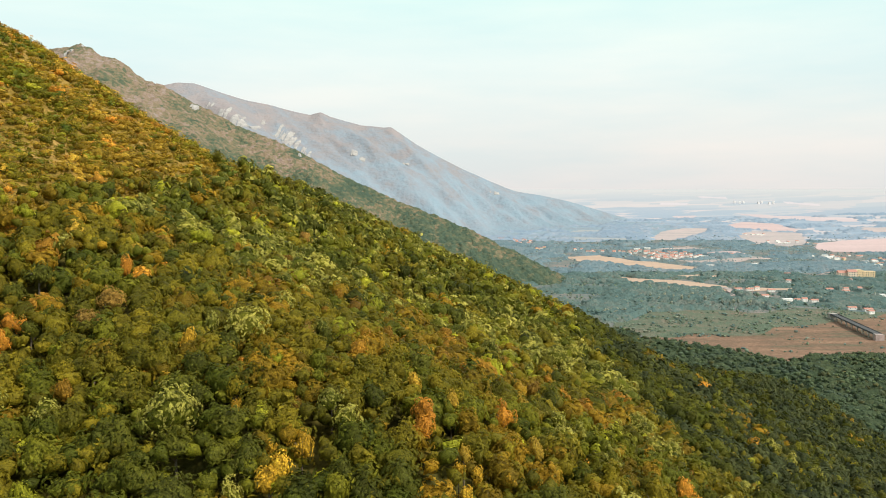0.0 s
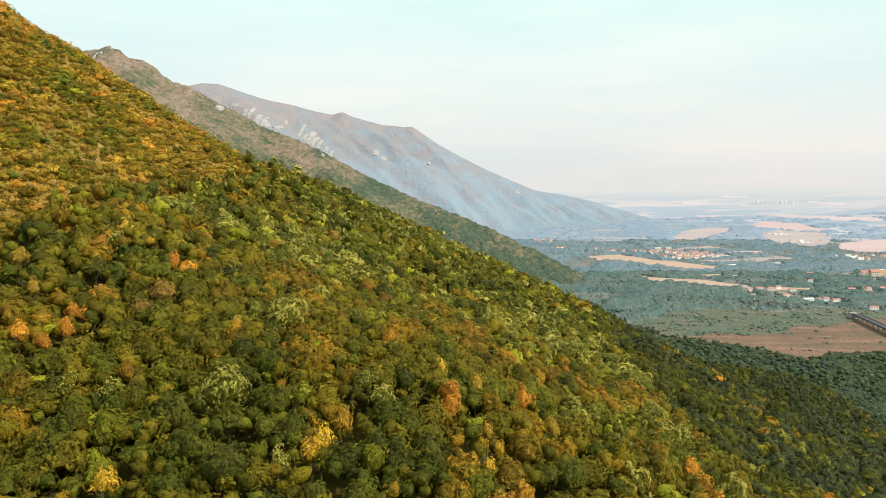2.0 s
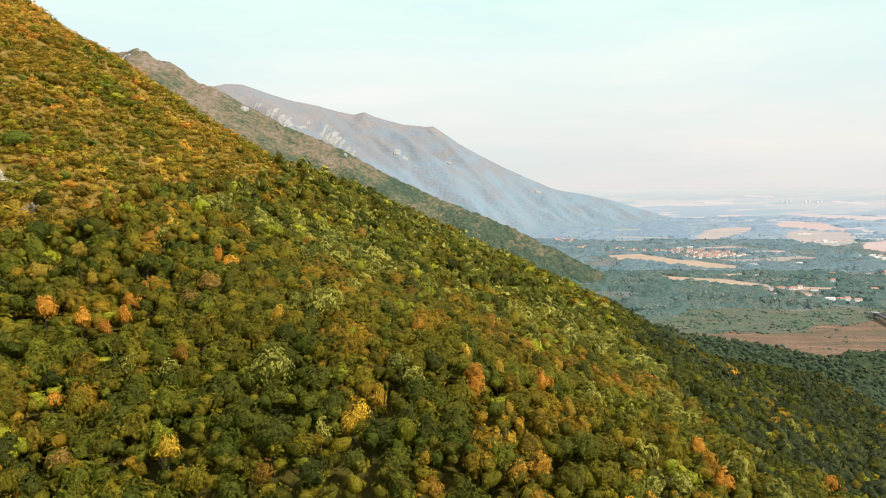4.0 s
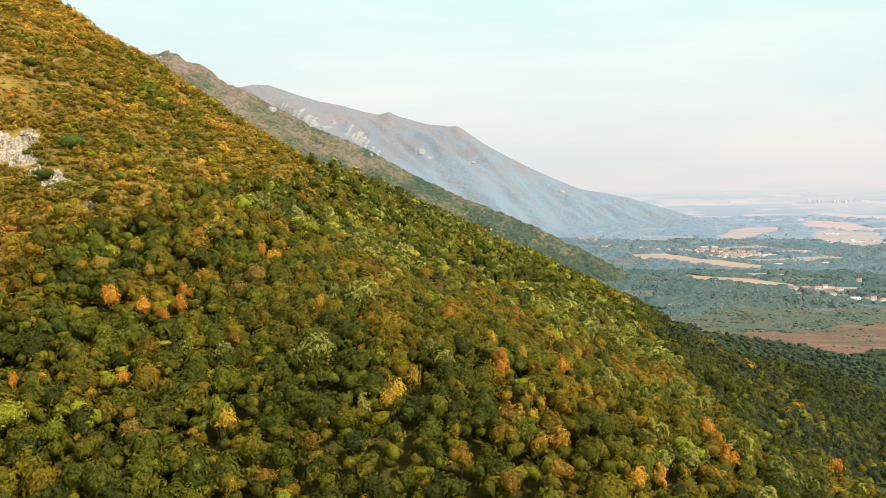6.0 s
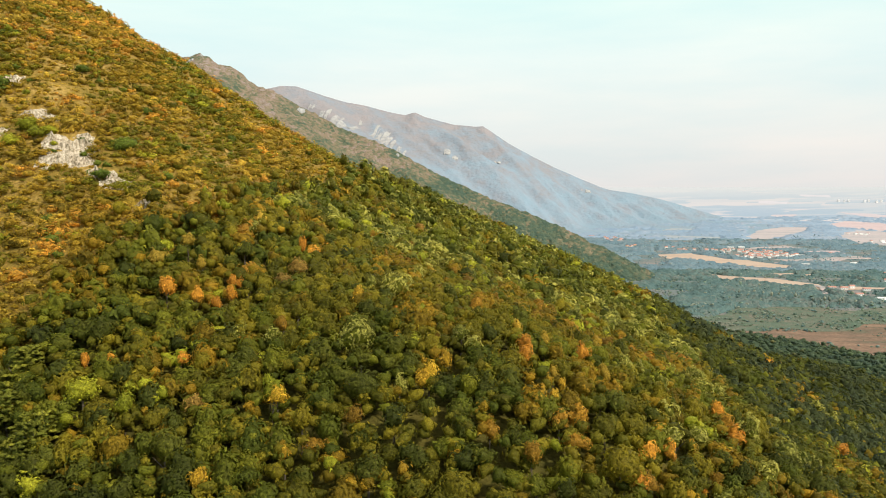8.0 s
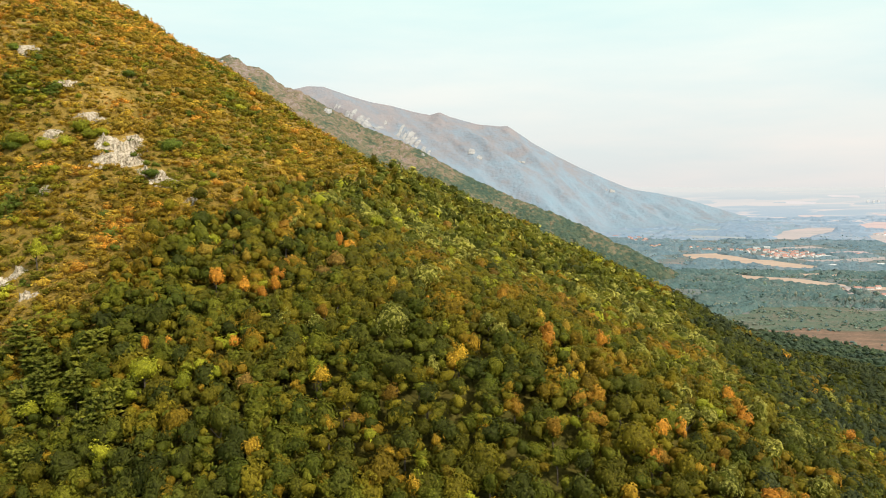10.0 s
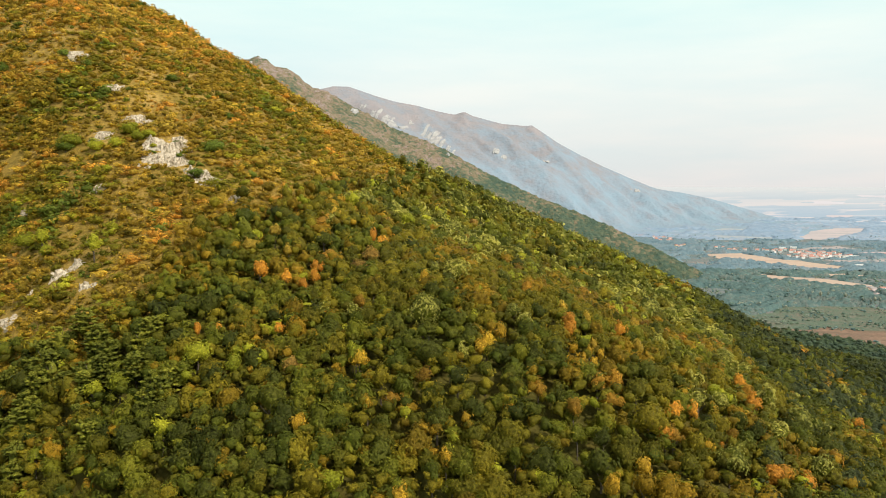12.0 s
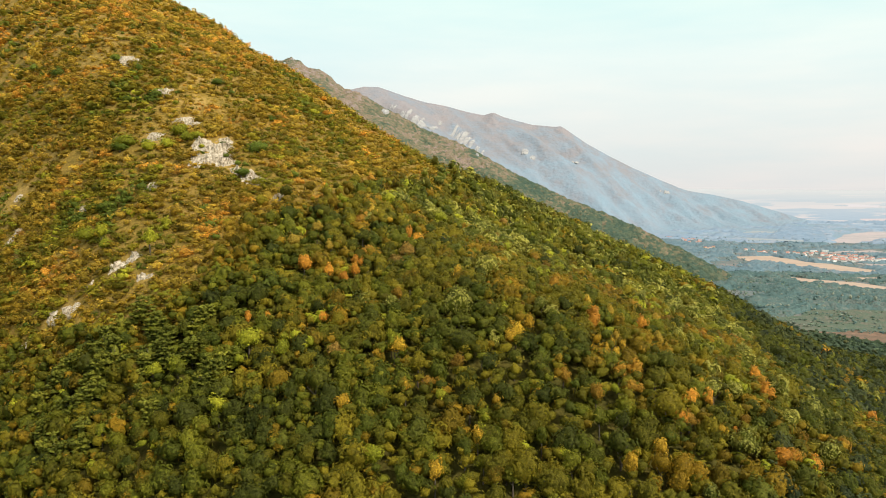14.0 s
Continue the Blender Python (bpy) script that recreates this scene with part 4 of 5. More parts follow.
radius = 2.4 + 2.3 * rng.random(len(x)) ** 1.5
near_first = np.argsort(np.hypot(x, y - 40) + 4 * rng.random(len(x)))
single = np.zeros(len(x), bool)
single[near_first[:130]] = True
for k in np.flatnonzero(single):
    plant(SPECIES[kind[k]], x[k], y[k], radius[k] * 1.15, max(0, radius[k] * 3.2 - 9.4), 1.2)

big = brow & (rng.random(len(x)) < 0.93)
radius = np.where(brow, np.where(big, rng.uniform(2.9, 4.9, len(x)), 0), radius)
radius = np.where((y > 300) & ~brow & (rng.random(len(x)) < 0.5), radius * 1.2, radius)
rest = ~single & (radius > 0.5)
z = hill(x, y) + 7.6 - radius * np.where(brow, 0.45, 0.75) + rng.uniform(-0.9, 0.9, len(x)) * np.where(brow, 2.2, 1.2)
rows = np.stack([x, y, z, radius * 1.3, rng.uniform(1.0, 1.4, len(x)) * np.where(brow, 0.9, 1), kind], 1)
mats = [LEAF[s] for s in SPECIES]
d = np.hypot(x, y)
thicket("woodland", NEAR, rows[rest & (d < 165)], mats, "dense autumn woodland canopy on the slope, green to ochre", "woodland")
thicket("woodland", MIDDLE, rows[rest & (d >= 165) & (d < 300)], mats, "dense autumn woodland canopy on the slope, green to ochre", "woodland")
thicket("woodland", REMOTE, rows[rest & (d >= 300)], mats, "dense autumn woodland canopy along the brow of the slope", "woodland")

# undergrowth that fills the gaps between the crowns
x, y = jitter(-290, 200, 40, 300, 4.6)
xs, ys = jitter(-290, 120, 46, 165, 4.0)
x, y = np.concatenate([x, xs]), np.concatenate([y, ys])
ok = seen(x, y) & (wooded(x, y) > 0.4)
x, y = x[ok], y[ok]
rows = np.stack([x, y, hill(x, y) + rng.uniform(3.6, 7.2, len(x)), rng.uniform(2.5, 3.4, len(x)), np.full(len(x), 1.0), choose(x, y, UNDER)], 1)
shade = in_pines(x, y)
rows[shade, 5] = SPECIES.index("green")
near = y < 165
thicket("undergrowth", THICK, rows[near], mats, "shady undergrowth between the woodland trees", "undergrowth")
thicket("undergrowth", DOT, rows[~near], mats, "shady undergrowth between the woodland trees", "undergrowth")

# low scrub on the open upper slope
x, y = jitter(-820, -60, 60, 900, 3.2)
xs, ys = jitter(-420, -140, 90, 330, 2.9)
steep = (hill(xs, ys + 2) - hill(xs, ys - 2)) / 4 > 0.95
x, y = np.concatenate([x, xs[steep]]), np.concatenate([y, ys[steep]])
bare = 0.8 * swirl(x, y, 22, 11) + 1.2 * np.exp(-(((x + 277) / 42) ** 2 + ((y - 225) / 17) ** 2)) + 0.3 * np.exp(-(((x + 225) / 45) ** 2 + ((y - 165) / 25) ** 2))
ok = seen(x, y) & (wooded(x, y) < 0.45 + 0.5 * rng.random(len(x))) & free(x, y, 0.5) & (bare < 0.8 + 0.25 * rng.random(len(x)))
d = np.hypot(x, y)
ok &= (d < 420) | (rng.random(len(x)) < np.where(d > 520, 0.48, 0.66))
x, y, d = x[ok], y[ok], d[ok]
radius = (1.3 + 1.9 * rng.random(len(x)) ** 2) * np.where(d > 520, 1.5, np.where(d > 420, 1.26, 1.15)) * (1 + 0.5 * np.clip(swirl(x, y, 40, 6), -0.5, 1))
kind = choose(x, y, SCRUB)
high = hill(x, y) > 285 + 40 * swirl(x, y, 60, 13)
kind[high] = choose(x[high], y[high], HIGH)
rows = np.stack([x, y, hill(x, y) + radius * 0.4, radius * 1.55, rng.uniform(0.5, 0.85, len(x)), kind], 1)
mats = [SCRUB_LEAF[s] for s in SPECIES]
thicket("scrub", SHRUB, rows[d < 330], mats, "low autumn scrub in ochre, rust and green on the upper slope", "scrub")
thicket("scrub", BUSH, rows[d >= 520], mats, "low autumn scrub in ochre, rust and green along the ridge", "scrub")
thicket("scrub", TUFT, rows[(d >= 330) & (d < 520)], mats, "low autumn scrub in ochre, rust and green below the ridge", "scrub")

# pines in the hollow
PINE_MESH = []
for V, F in PINE:
    PINE_MESH.append(fill(bpy.data.meshes.new("crown"), V, F, [LEAF["pine"]]))
x, y = jitter(-205, -75, 65, 165, 4.7)
ok = in_pines(x, y) & free(x, y, 0.4)
first = []
for a, b in zip(x[ok], y[ok]):
    k = int(rng.integers(0, 4))
    tall = rng.uniform(9, 13)
    m = pose(a, b, float(hill(a, b)) - 1.5, 0, 0, rng.uniform(0, 360)) @ Matrix.Diagonal((tall * 1.15, tall * 1.15, tall, 1))
    if len(first) <= k:
        k = len(first)
        base = tagged(new("pine_tree"), "dark green pine with tiered drooping boughs", "tree", "pines in the hollow")
        stem = new("trunk", STEM)
        stem.parent, stem.scale = base, (0.5, 0.5, 1.1)
        top = new("crown", PINE_MESH[k])
        top.parent = base
        first.append(base)
        base.matrix_basis = m
    else:
        copy_thing(first[k], Matrix()).matrix_basis = m


# ---- rocks on the open slope ----


def outcrop(x, y, r, k):
    """A broken limestone face: a fluted, stepped shell that breaks out of the slope, its rim sunk into the soil."""
    n = 26
    u, v = np.meshgrid(np.linspace(-1, 1, n), np.linspace(-1, 1, n), indexing="ij")
    gx, gy = float(hill(x + 2, y) - hill(x - 2, y)) / 4, float(hill(x, y + 2) - hill(x, y - 2)) / 4
    g = math.hypot(gx, gy)
    ux, uy, flat = gx / g, gy / g, 1 / math.hypot(1, g)
    px, py = x + r * (1.2 * u * -uy + 1.1 * v * ux * flat), y + r * (1.2 * u * ux + 1.1 * v * uy * flat)
    rim = 0.74 - np.hypot(u, v) + 0.6 * swirl(u * r, v * r, r * 0.8 + 0.8, k * 1.7)
    step = np.floor(2.5 * (v + 0.5 * swirl(u * r, v * r, r * 0.6 + 0.5, k + 0.5))) / 2.5
    crag = np.abs(swirl(u * r * 2.2, v * r * 0.7, 2.4, k + 0.3)) * 0.9 + 0.5 * np.abs(swirl(u * r, v * r, 1.1, k + 0.9))
    lift = np.clip(rim * 2.2, -0.8, 1) * (0.25 + 0.08 * r) + (crag - 0.25) * np.clip(rim * 2, 0, 1) * (0.8 + 0.28 * r) + 0.14 * r * np.clip(step, -0.5, 0.8) * np.clip(rim * 2, 0, 1)
    V = np.stack([px - x - gx * flat * lift, py - y - gy * flat * lift, hill(px, py) - float(hill(x, y)) + flat * lift], -1)
    i = np.arange(n * n).reshape(n, n)
    F = np.stack([i[:-1, :-1], i[1:, :-1], i[1:, 1:], i[:-1, 1:]], -1).reshape(-1, 4)
    me = bpy.data.meshes.new("rock_outcrop")
    me.from_pydata(V.reshape(-1, 3).tolist(), [], F.tolist())
    me.materials.append(ROCK)
    ob = tagged(new("rock_outcrop", me), "pale broken limestone outcrop among autumn scrub", "rock", "outcrops on the upper slope")
    ob.matrix_world = pose(x, y, float(hill(x, y)))


for k, (x, y, r) in enumerate(OUTCROPS):
    outcrop(x, y, r * (1.45 if r < 4 else 1.12), k)


# ---- the farther spur and the far mountain ----


def cliff(x, y, wide, tall, k, land=far_grid, words="pale limestone cliff on the hazy mountain side", group="cliffs of the far mountain"):
    """A pale rock wall that breaks out of the mountain side, split by gullies into ragged upright ribs."""
    n, m = 30, 20
    u, v = np.meshgrid(np.linspace(-0.5, 0.5, n), np.linspace(-0.5, 0.5, m), indexing="ij")
    px, py = x + u * wide * 1.5 + 0.25 * v * tall, y + v * tall * 1.9
    lx, ly, lz = (q.ravel() for q in land[:3])
    close = np.hypot(lx - x, ly - y) < wide + 1.2 * tall + 60
    gap = (lx[close] - px.reshape(-1, 1)) ** 2 + (ly[close] - py.reshape(-1, 1)) ** 2
    pull = np.exp(-gap / 160) + 1e-12 / (gap + 1)
    base = ((pull * lz[close]).sum(1) / pull.sum(1)).reshape(n, m)
    ribs = swirl(u * wide, v * tall * 0.12, 6, k * 2.3)
    rim = 0.36 - np.hypot(u, v) + 0.5 * ribs
    out = np.clip(rim * 30, -7, 3) + 1.5 * np.abs(swirl(u * wide, v * 6, 6, k + 0.5))
    V = np.stack([px - x, py - y - 0.42 * out, base - base[n // 2, m // 2] + 0.9 * out], -1)
    i = np.arange(n * m).reshape(n, m)
    F = np.stack([i[:-1, :-1], i[1:, :-1], i[1:, 1:], i[:-1, 1:]], -1).reshape(-1, 4)
    me = bpy.data.meshes.new("cliff")
    me.from_pydata(V.reshape(-1, 3).tolist(), [], F.tolist())
    me.materials.append(CLIFF)
    ob = tagged(new("cliff", me), words, "cliff", group)
    ob.matrix_world = pose(x, y, float(base[n // 2, m // 2]))


CLIFFS = [(-866, 2884, 24, 18), (-814, 2818, 18, 22), (-790, 2814, 15, 60), (-752, 2786, 24, 90), (-730, 2763, 15, 58), (-712, 2764, 16, 34), (-686, 2841, 16, 60), (-700, 2990, 14, 26), (-632, 2945, 18, 74), (-613, 2946, 14, 46), (-592, 2930, 15, 62), (-572, 2914, 14, 52), (-552, 2908, 15, 42), (-500, 2840, 18, 36), (-520, 2870, 16, 24), (-333, 2925, 26, 18), (-307, 2901, 18, 14), (-142, 3020, 26, 18), (229, 3211, 40, 19)]
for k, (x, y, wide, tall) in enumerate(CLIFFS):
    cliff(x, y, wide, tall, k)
for k, (x, y, wide, tall) in enumerate([(-491, 1525, 12, 20), (-730, 1496, 7, 8), (-727, 1514, 9, 6), (-719, 1544, 7, 6), (-278, 1494, 8, 9)]):
    cliff(x, y, wide, tall, k + 30, spur_grid, "pale rock spot near the crest of the spur", "rock spots of the spur")


# ---- the valley ----
def field(pts, material, label, lift, name="field"):
    """A field as a thin sheet that follows the valley floor, with a slightly uneven rim."""
    bm = bmesh.new()
    bm.faces.new([bm.verts.new((a, b, 0)) for a, b in pts])
    bmesh.ops.subdivide_edges(bm, edges=bm.edges[:], cuts=3)
    bmesh.ops.triangulate(bm, faces=bm.faces[:])
    bmesh.ops.subdivide_edges(bm, edges=bm.edges[:], cuts=3, use_grid_fill=True)
    bmesh.ops.triangulate(bm, faces=bm.faces[:])
    for v in bm.verts:
        wild = 2.4 if v.co.y < 1050 else 3.2 if material is YARDS else 1.6
        v.co.x += 9 * wild * noise.noise((v.co.x / 40, v.co.y / 40, 0))
        v.co.y += 14 * wild * noise.noise((v.co.x / 60, v.co.y / 60, 5))
        v.co.z = float(plain(v.co.x, v.co.y)) + lift
    bmesh.ops.recalc_face_normals(bm, faces=bm.faces[:])
    if sum(f.normal.z for f in bm.faces) < 0:
        bmesh.ops.reverse_faces(bm, faces=bm.faces[:])
    me = bpy.data.meshes.new(name)
    bm.to_mesh(me)
    bm.free()
    me.materials.append(material)
    return tagged(new(name, me), label, "field", "fields of the valley", "structure")


FIELDS = [
    ([(194, 869), (270, 982), (376, 990), (512, 979), (474, 919), (418, 859), (355, 819), (291, 810), (218, 789)], SCRUBLAND, "grey-brown scrubland between the wood and the heath"),
    ([(466, 1008), (526, 1007), (606, 943), (568, 883), (490, 911)], SCRUBLAND, "grey-brown scrubland beside the bridge"),
    ([(186, 808), (253, 808), (320, 823), (379, 846), (438, 888), (498, 935), (620, 964), (448, 693), (385, 712), (346, 698), (312, 682), (297, 708), (268, 747), (232, 778)], HEATH, "open brown heath in front of the woods"),
    ([(520, 1610), (640, 1650), (740, 1720), (750, 1800), (640, 1740), (540, 1690)], YARDS, "bare pinkish yards and gardens of the village"),
    ([(470, 1730), (560, 1765), (640, 1795), (600, 1850), (500, 1840)], YARDS, "bare pinkish yards and gardens of the village"),
    ([(640, 1840), (745, 1850), (755, 1950), (700, 1935), (650, 1900)], PINKFIELD, "bare pinkish ground behind the village"),
    ([(520, 1930), (620, 1960), (700, 2000), (690, 2090), (600, 2060), (540, 2000)], YARDS, "bare pinkish yards and gardens of the village"),
    ([(289, 1790), (378, 1834), (427, 1701), (496, 1597), (516, 1527), (482, 1464), (429, 1486), (381, 1563), (338, 1637), (298, 1690)], STUBBLE, "pale golden stubble field beside the village"),
    ([(319, 1381), (350, 1354), (411, 1319), (462, 1270), (470, 1240), (445, 1185), (407, 1192), (380, 1234), (349, 1272), (315, 1272)], STUBBLE, "narrow golden stubble field at the edge of the wood"),
    ([(494, 1225), (598, 1217), (579, 1183), (484, 1184)], STUBBLE, "narrow strip of dry grass between trees"),
    ([(422, 1397), (483, 1415), (466, 1361), (418, 1370)], STUBBLE, "narrow strip of dry grass between trees"),
    ([(478, 1378), (511, 1405), (497, 1360), (468, 1343)], STUBBLE, "narrow strip of dry grass between trees"),
    ([(564, 1414), (625, 1403), (613, 1376), (554, 1377)], YARDS, "pale yard between trees"),
    ([(654, 1349), (749, 1470), (743, 1440), (662, 1340)], YARDS, "pale track between trees"),
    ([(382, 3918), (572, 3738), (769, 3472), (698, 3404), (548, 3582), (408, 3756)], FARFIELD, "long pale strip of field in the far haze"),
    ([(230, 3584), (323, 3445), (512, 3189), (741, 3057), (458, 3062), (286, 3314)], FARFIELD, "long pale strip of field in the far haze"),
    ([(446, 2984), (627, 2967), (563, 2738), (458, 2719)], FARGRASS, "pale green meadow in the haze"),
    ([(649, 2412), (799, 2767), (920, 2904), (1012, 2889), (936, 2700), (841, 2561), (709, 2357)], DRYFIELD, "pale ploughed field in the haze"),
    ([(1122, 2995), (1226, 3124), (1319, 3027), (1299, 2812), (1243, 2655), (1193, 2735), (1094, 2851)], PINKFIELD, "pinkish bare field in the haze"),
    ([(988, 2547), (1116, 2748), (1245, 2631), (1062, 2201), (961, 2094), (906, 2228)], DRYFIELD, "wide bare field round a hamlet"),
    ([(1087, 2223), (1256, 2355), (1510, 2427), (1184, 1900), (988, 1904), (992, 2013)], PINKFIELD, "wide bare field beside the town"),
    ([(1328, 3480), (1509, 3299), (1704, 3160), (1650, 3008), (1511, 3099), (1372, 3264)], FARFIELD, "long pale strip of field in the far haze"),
    ([(1732, 3886), (1846, 3736), (1808, 3648), (1705, 3793)], HAZEFIELD, "strip of field near the horizon, paled by painted haze"),
    ([(1138, 4026), (1268, 3965), (1240, 3868), (1124, 3925)], HAZEFIELD, "strip of field near the horizon, paled by painted haze"),
    ([(1416, 4236), (1547, 4166), (1521, 4096), (1407, 4160)], HAZEFIELD, "strip of field near the horizon, paled by painted haze"),
    ([(1535, 2804), (1724, 2774), (1606, 2581), (1480, 2632)], DRYFIELD, "pale field in the haze"),
    ([(1032, 3423), (1140, 3425), (1096, 3306), (1015, 3323)], FARFIELD, "small pale field in the far haze"),
    ([(427, 2533), (600, 2470), (571, 2335), (416, 2365)], FARGRASS, "narrow dry meadow between tree belts"),
]
for k, (pts, mat, words) in enumerate(FIELDS):
    field(pts, mat, words, 0.02 + 0.01 * k)


def inside(x, y, pts):
    r = np.zeros(len(x), bool)
    for (ax, ay), (bx, by) in zip(pts, pts[1:] + pts[:1]):
        r ^= ((ay > y) != (by > y)) & (x < (bx - ax) * (y - ay) / (by - ay + 1e-9) + ax)
    return r


def open_land(x, y):
    shape = np.shape(x)
    x, y = np.ravel(x), np.ravel(y)
    r = np.zeros(len(x), bool)
    for pts, _, _ in FIELDS:
        r |= inside(x, y, pts)
    return r.reshape(shape)


# where the houses stand: x, y, turn, kind
RED, LONG, OCHRE, SHED, TOWER = 0, 1, 2, 3, 4
SPOTS = []
for cx, cy, wide, deep, count, kinds in (
    (182, 2415, 14, 14, 3, [RED]), (245, 2300, 30, 90, 15, [RED, RED, LONG]), (266, 2000, 20, 40, 4, [RED, OCHRE]),
    (348, 1985, 16, 16, 4, [RED]), (410, 1910, 48, 26, 11, [RED, RED, LONG]),
    (500, 1900, 40, 60, 12, [RED, RED, LONG]), (555, 1830, 48, 80, 26, [RED, RED, RED, LONG]), (500, 1745, 40, 30, 7, [RED, LONG]),
    (600, 1780, 20, 40, 4, [SHED, LONG]), (1085, 2590, 50, 30, 6, [SHED, LONG]), (1020, 2240, 60, 70, 11, [SHED, LONG, RED]),
    (890, 1760, 32, 60, 9, [SHED, SHED, LONG]), (945, 1640, 55, 80, 13, [SHED, LONG, OCHRE]), (960, 1780, 24, 20, 3, [OCHRE, LONG]),
):
    for _ in range(count):
        for _ in range(14):
            hx_, hy_ = cx + rng.uniform(-1, 1) * wide, cy + rng.uniform(-1, 1) * deep
            if all(math.hypot(hx_ - p[0], hy_ - p[1]) > 15 for p in SPOTS):
                SPOTS.append((hx_, hy_, rng.uniform(-35, 35), kinds[int(rng.integers(0, len(kinds)))], rng.uniform(0.8, 1.1)))
                break
for hx_, hy_, turn, k in [
    (466, 1191, -4, LONG), (482, 1186, -4, LONG), (455, 1127, -8, LONG), (499, 1200, 5, RED), (476, 1115, 10, LONG), (512, 1177, 0, LONG), (490, 1075, 12, SHED), (500, 1064, -10, RED), (514, 1072, 0, RED), (525, 1066, 8, LONG), (607, 1186, 0, LONG), (622, 1166, -6, LONG), (632, 1184, 0, RED), (661, 1202, 10, LONG), (647, 1119, 0, SHED), (664, 1113, 5, LONG), (542, 998, -5, LONG), (556, 985, 0, LONG), (546, 961, 10, RED),
    (551, 1560, 0, SHED), (656, 1594, 20, SHED), (697, 1828, 0, RED), (513, 2005, -6, SHED), (545, 2023, -6, SHED), (640, 1405, 0, LONG), (700, 1300, 15, RED), (590, 1290, -10, RED),
    (1491, 3896, 5, TOWER), (1507, 3868, -8, TOWER), (1533, 3884, 0, TOWER), (1588, 3836, 12, TOWER), (1612, 3853, 0, TOWER), (1628, 3801, 8, TOWER), (1655, 3817, -5, TOWER),
]:
    SPOTS.append((hx_, hy_, turn, k, 1.0))


def built(x, y):
    """Ground kept free of trees: a yard round each house, longer on its valley side."""
    r = ((x - 748) / 46) ** 2 + ((y - 1362) / 34) ** 2 < 1
    r |= (np.abs(x - 460 - 0.149 * (y - 790)) < 12) & (y > 770) & (y < 930)
    r |= (np.abs(x - 429 - 0.215 * (y - 1110)) < 8) & (y > 1085) & (y < 1250)
    r |= (x > 310) & (x < 450) & (y > 1000) & (y < 1070) & (rng.random(np.shape(x)) < 0.6)
    for a, b, *_ in SPOTS:
        r |= ((x - a) / 11) ** 2 + ((y - b + 12) / 24) ** 2 < 1
    return r


def canopy_sheet(name, gx, gy, wood, tall, base, material, label):
    """Closed woodland seen from afar: one uneven roof of crowns wherever wood is above zero."""
    top = base + np.clip(wood * 9, 0, 1) * (tall + 0.5 * tall * swirl(gx, gy, 45, 2) + 3.0 * swirl(gx, gy, 12, 6) + rng.uniform(-1.5, 1.5, gx.shape)) - 0.6 * (wood <= 0)
    i = np.arange(gx.size).reshape(gx.shape)
    quads = np.stack([i[:-1, :-1], i[1:, :-1], i[1:, 1:], i[:-1, 1:]], -1).reshape(-1, 4)
    quads = quads[(wood.ravel()[quads] > 0).any(1) & ((gx.ravel()[quads[:, 0]] < 0.64 * gy.ravel()[quads[:, 0]] + 80) | (gy.ravel()[quads[:, 0]] < 60))]
    me = bpy.data.meshes.new(name)
    me.from_pydata(np.stack([gx, gy, np.maximum(top, base - 0.6)], -1).reshape(-1, 3).tolist(), [], quads.tolist())
    me.materials.append(material)
    me.polygons.foreach_set("use_smooth", [True] * len(me.polygons))
    return tagged(new(name, me), label, "woodland", kind="stuff")


def shaken(x0, x1, nx, y0, y1, ny):
    gx, gy = np.meshgrid(np.linspace(x0, x1, nx), np.linspace(y0, y1, ny), indexing="ij")
    return gx + rng.uniform(-0.35, 0.35, gx.shape) * (x1 - x0) / nx, gy + rng.uniform(-0.35, 0.35, gx.shape) * (y1 - y0) / ny


# the same wood goes on over the slope behind and below
gx, gy = shaken(-330, 420, 130, -420, 44, 82)
canopy_sheet("hill_woodland", gx, gy, np.where(hill(gx, gy) > LEVEL + 4, 1.0, -1.0), 6.0, np.maximum(hill(gx, gy), LEVEL), HILLWOOD, "autumn woodland canopy over the lower slope, green to ochre")


# woods at the foot of the hill
def foot_wood(x, y):
    return (hill(x, y) < LEVEL + 14) & ~open_land(x, y) & (x > 0.16 * y) & (y < 835)


gx, gy = shaken(90, 640, 130, 300, 840, 120)
canopy_sheet("foot_woodland", gx, gy, np.where(foot_wood(gx, gy), 1.0, -1.0), 4.0, np.maximum(hill(gx, gy), LEVEL), FOOTWOOD, "dark green woodland at the foot of the hill")
x, y = jitter(90, 640, 300, 840, 5.4)
ok = (x < 0.62 * y + 60) & foot_wood(x, y)
x, y = x[ok], y[ok]
rad = 3.1 + 2.4 * rng.random(len(x)) ** 2
sort = swirl(x, y, 45, 23) + 0.6 * rng.normal(size=len(x)) * 0.4
slot = np.where(sort > 0.55, 1, np.where(sort < -0.3, 2, 0))
rows = np.stack([x, y, np.maximum(hill(x, y), LEVEL) + 4.0 + rng.uniform(-1.0, 1.6, len(x)) + 2 * swirl(x, y, 30, 5), rad, rng.uniform(0.65, 1.1, len(x)), slot], 1)
thicket("foot_woodland", CLUMP, rows, FOOT_LEAF, "taller crowns of the woodland at the foot of the hill", "woodland", True)

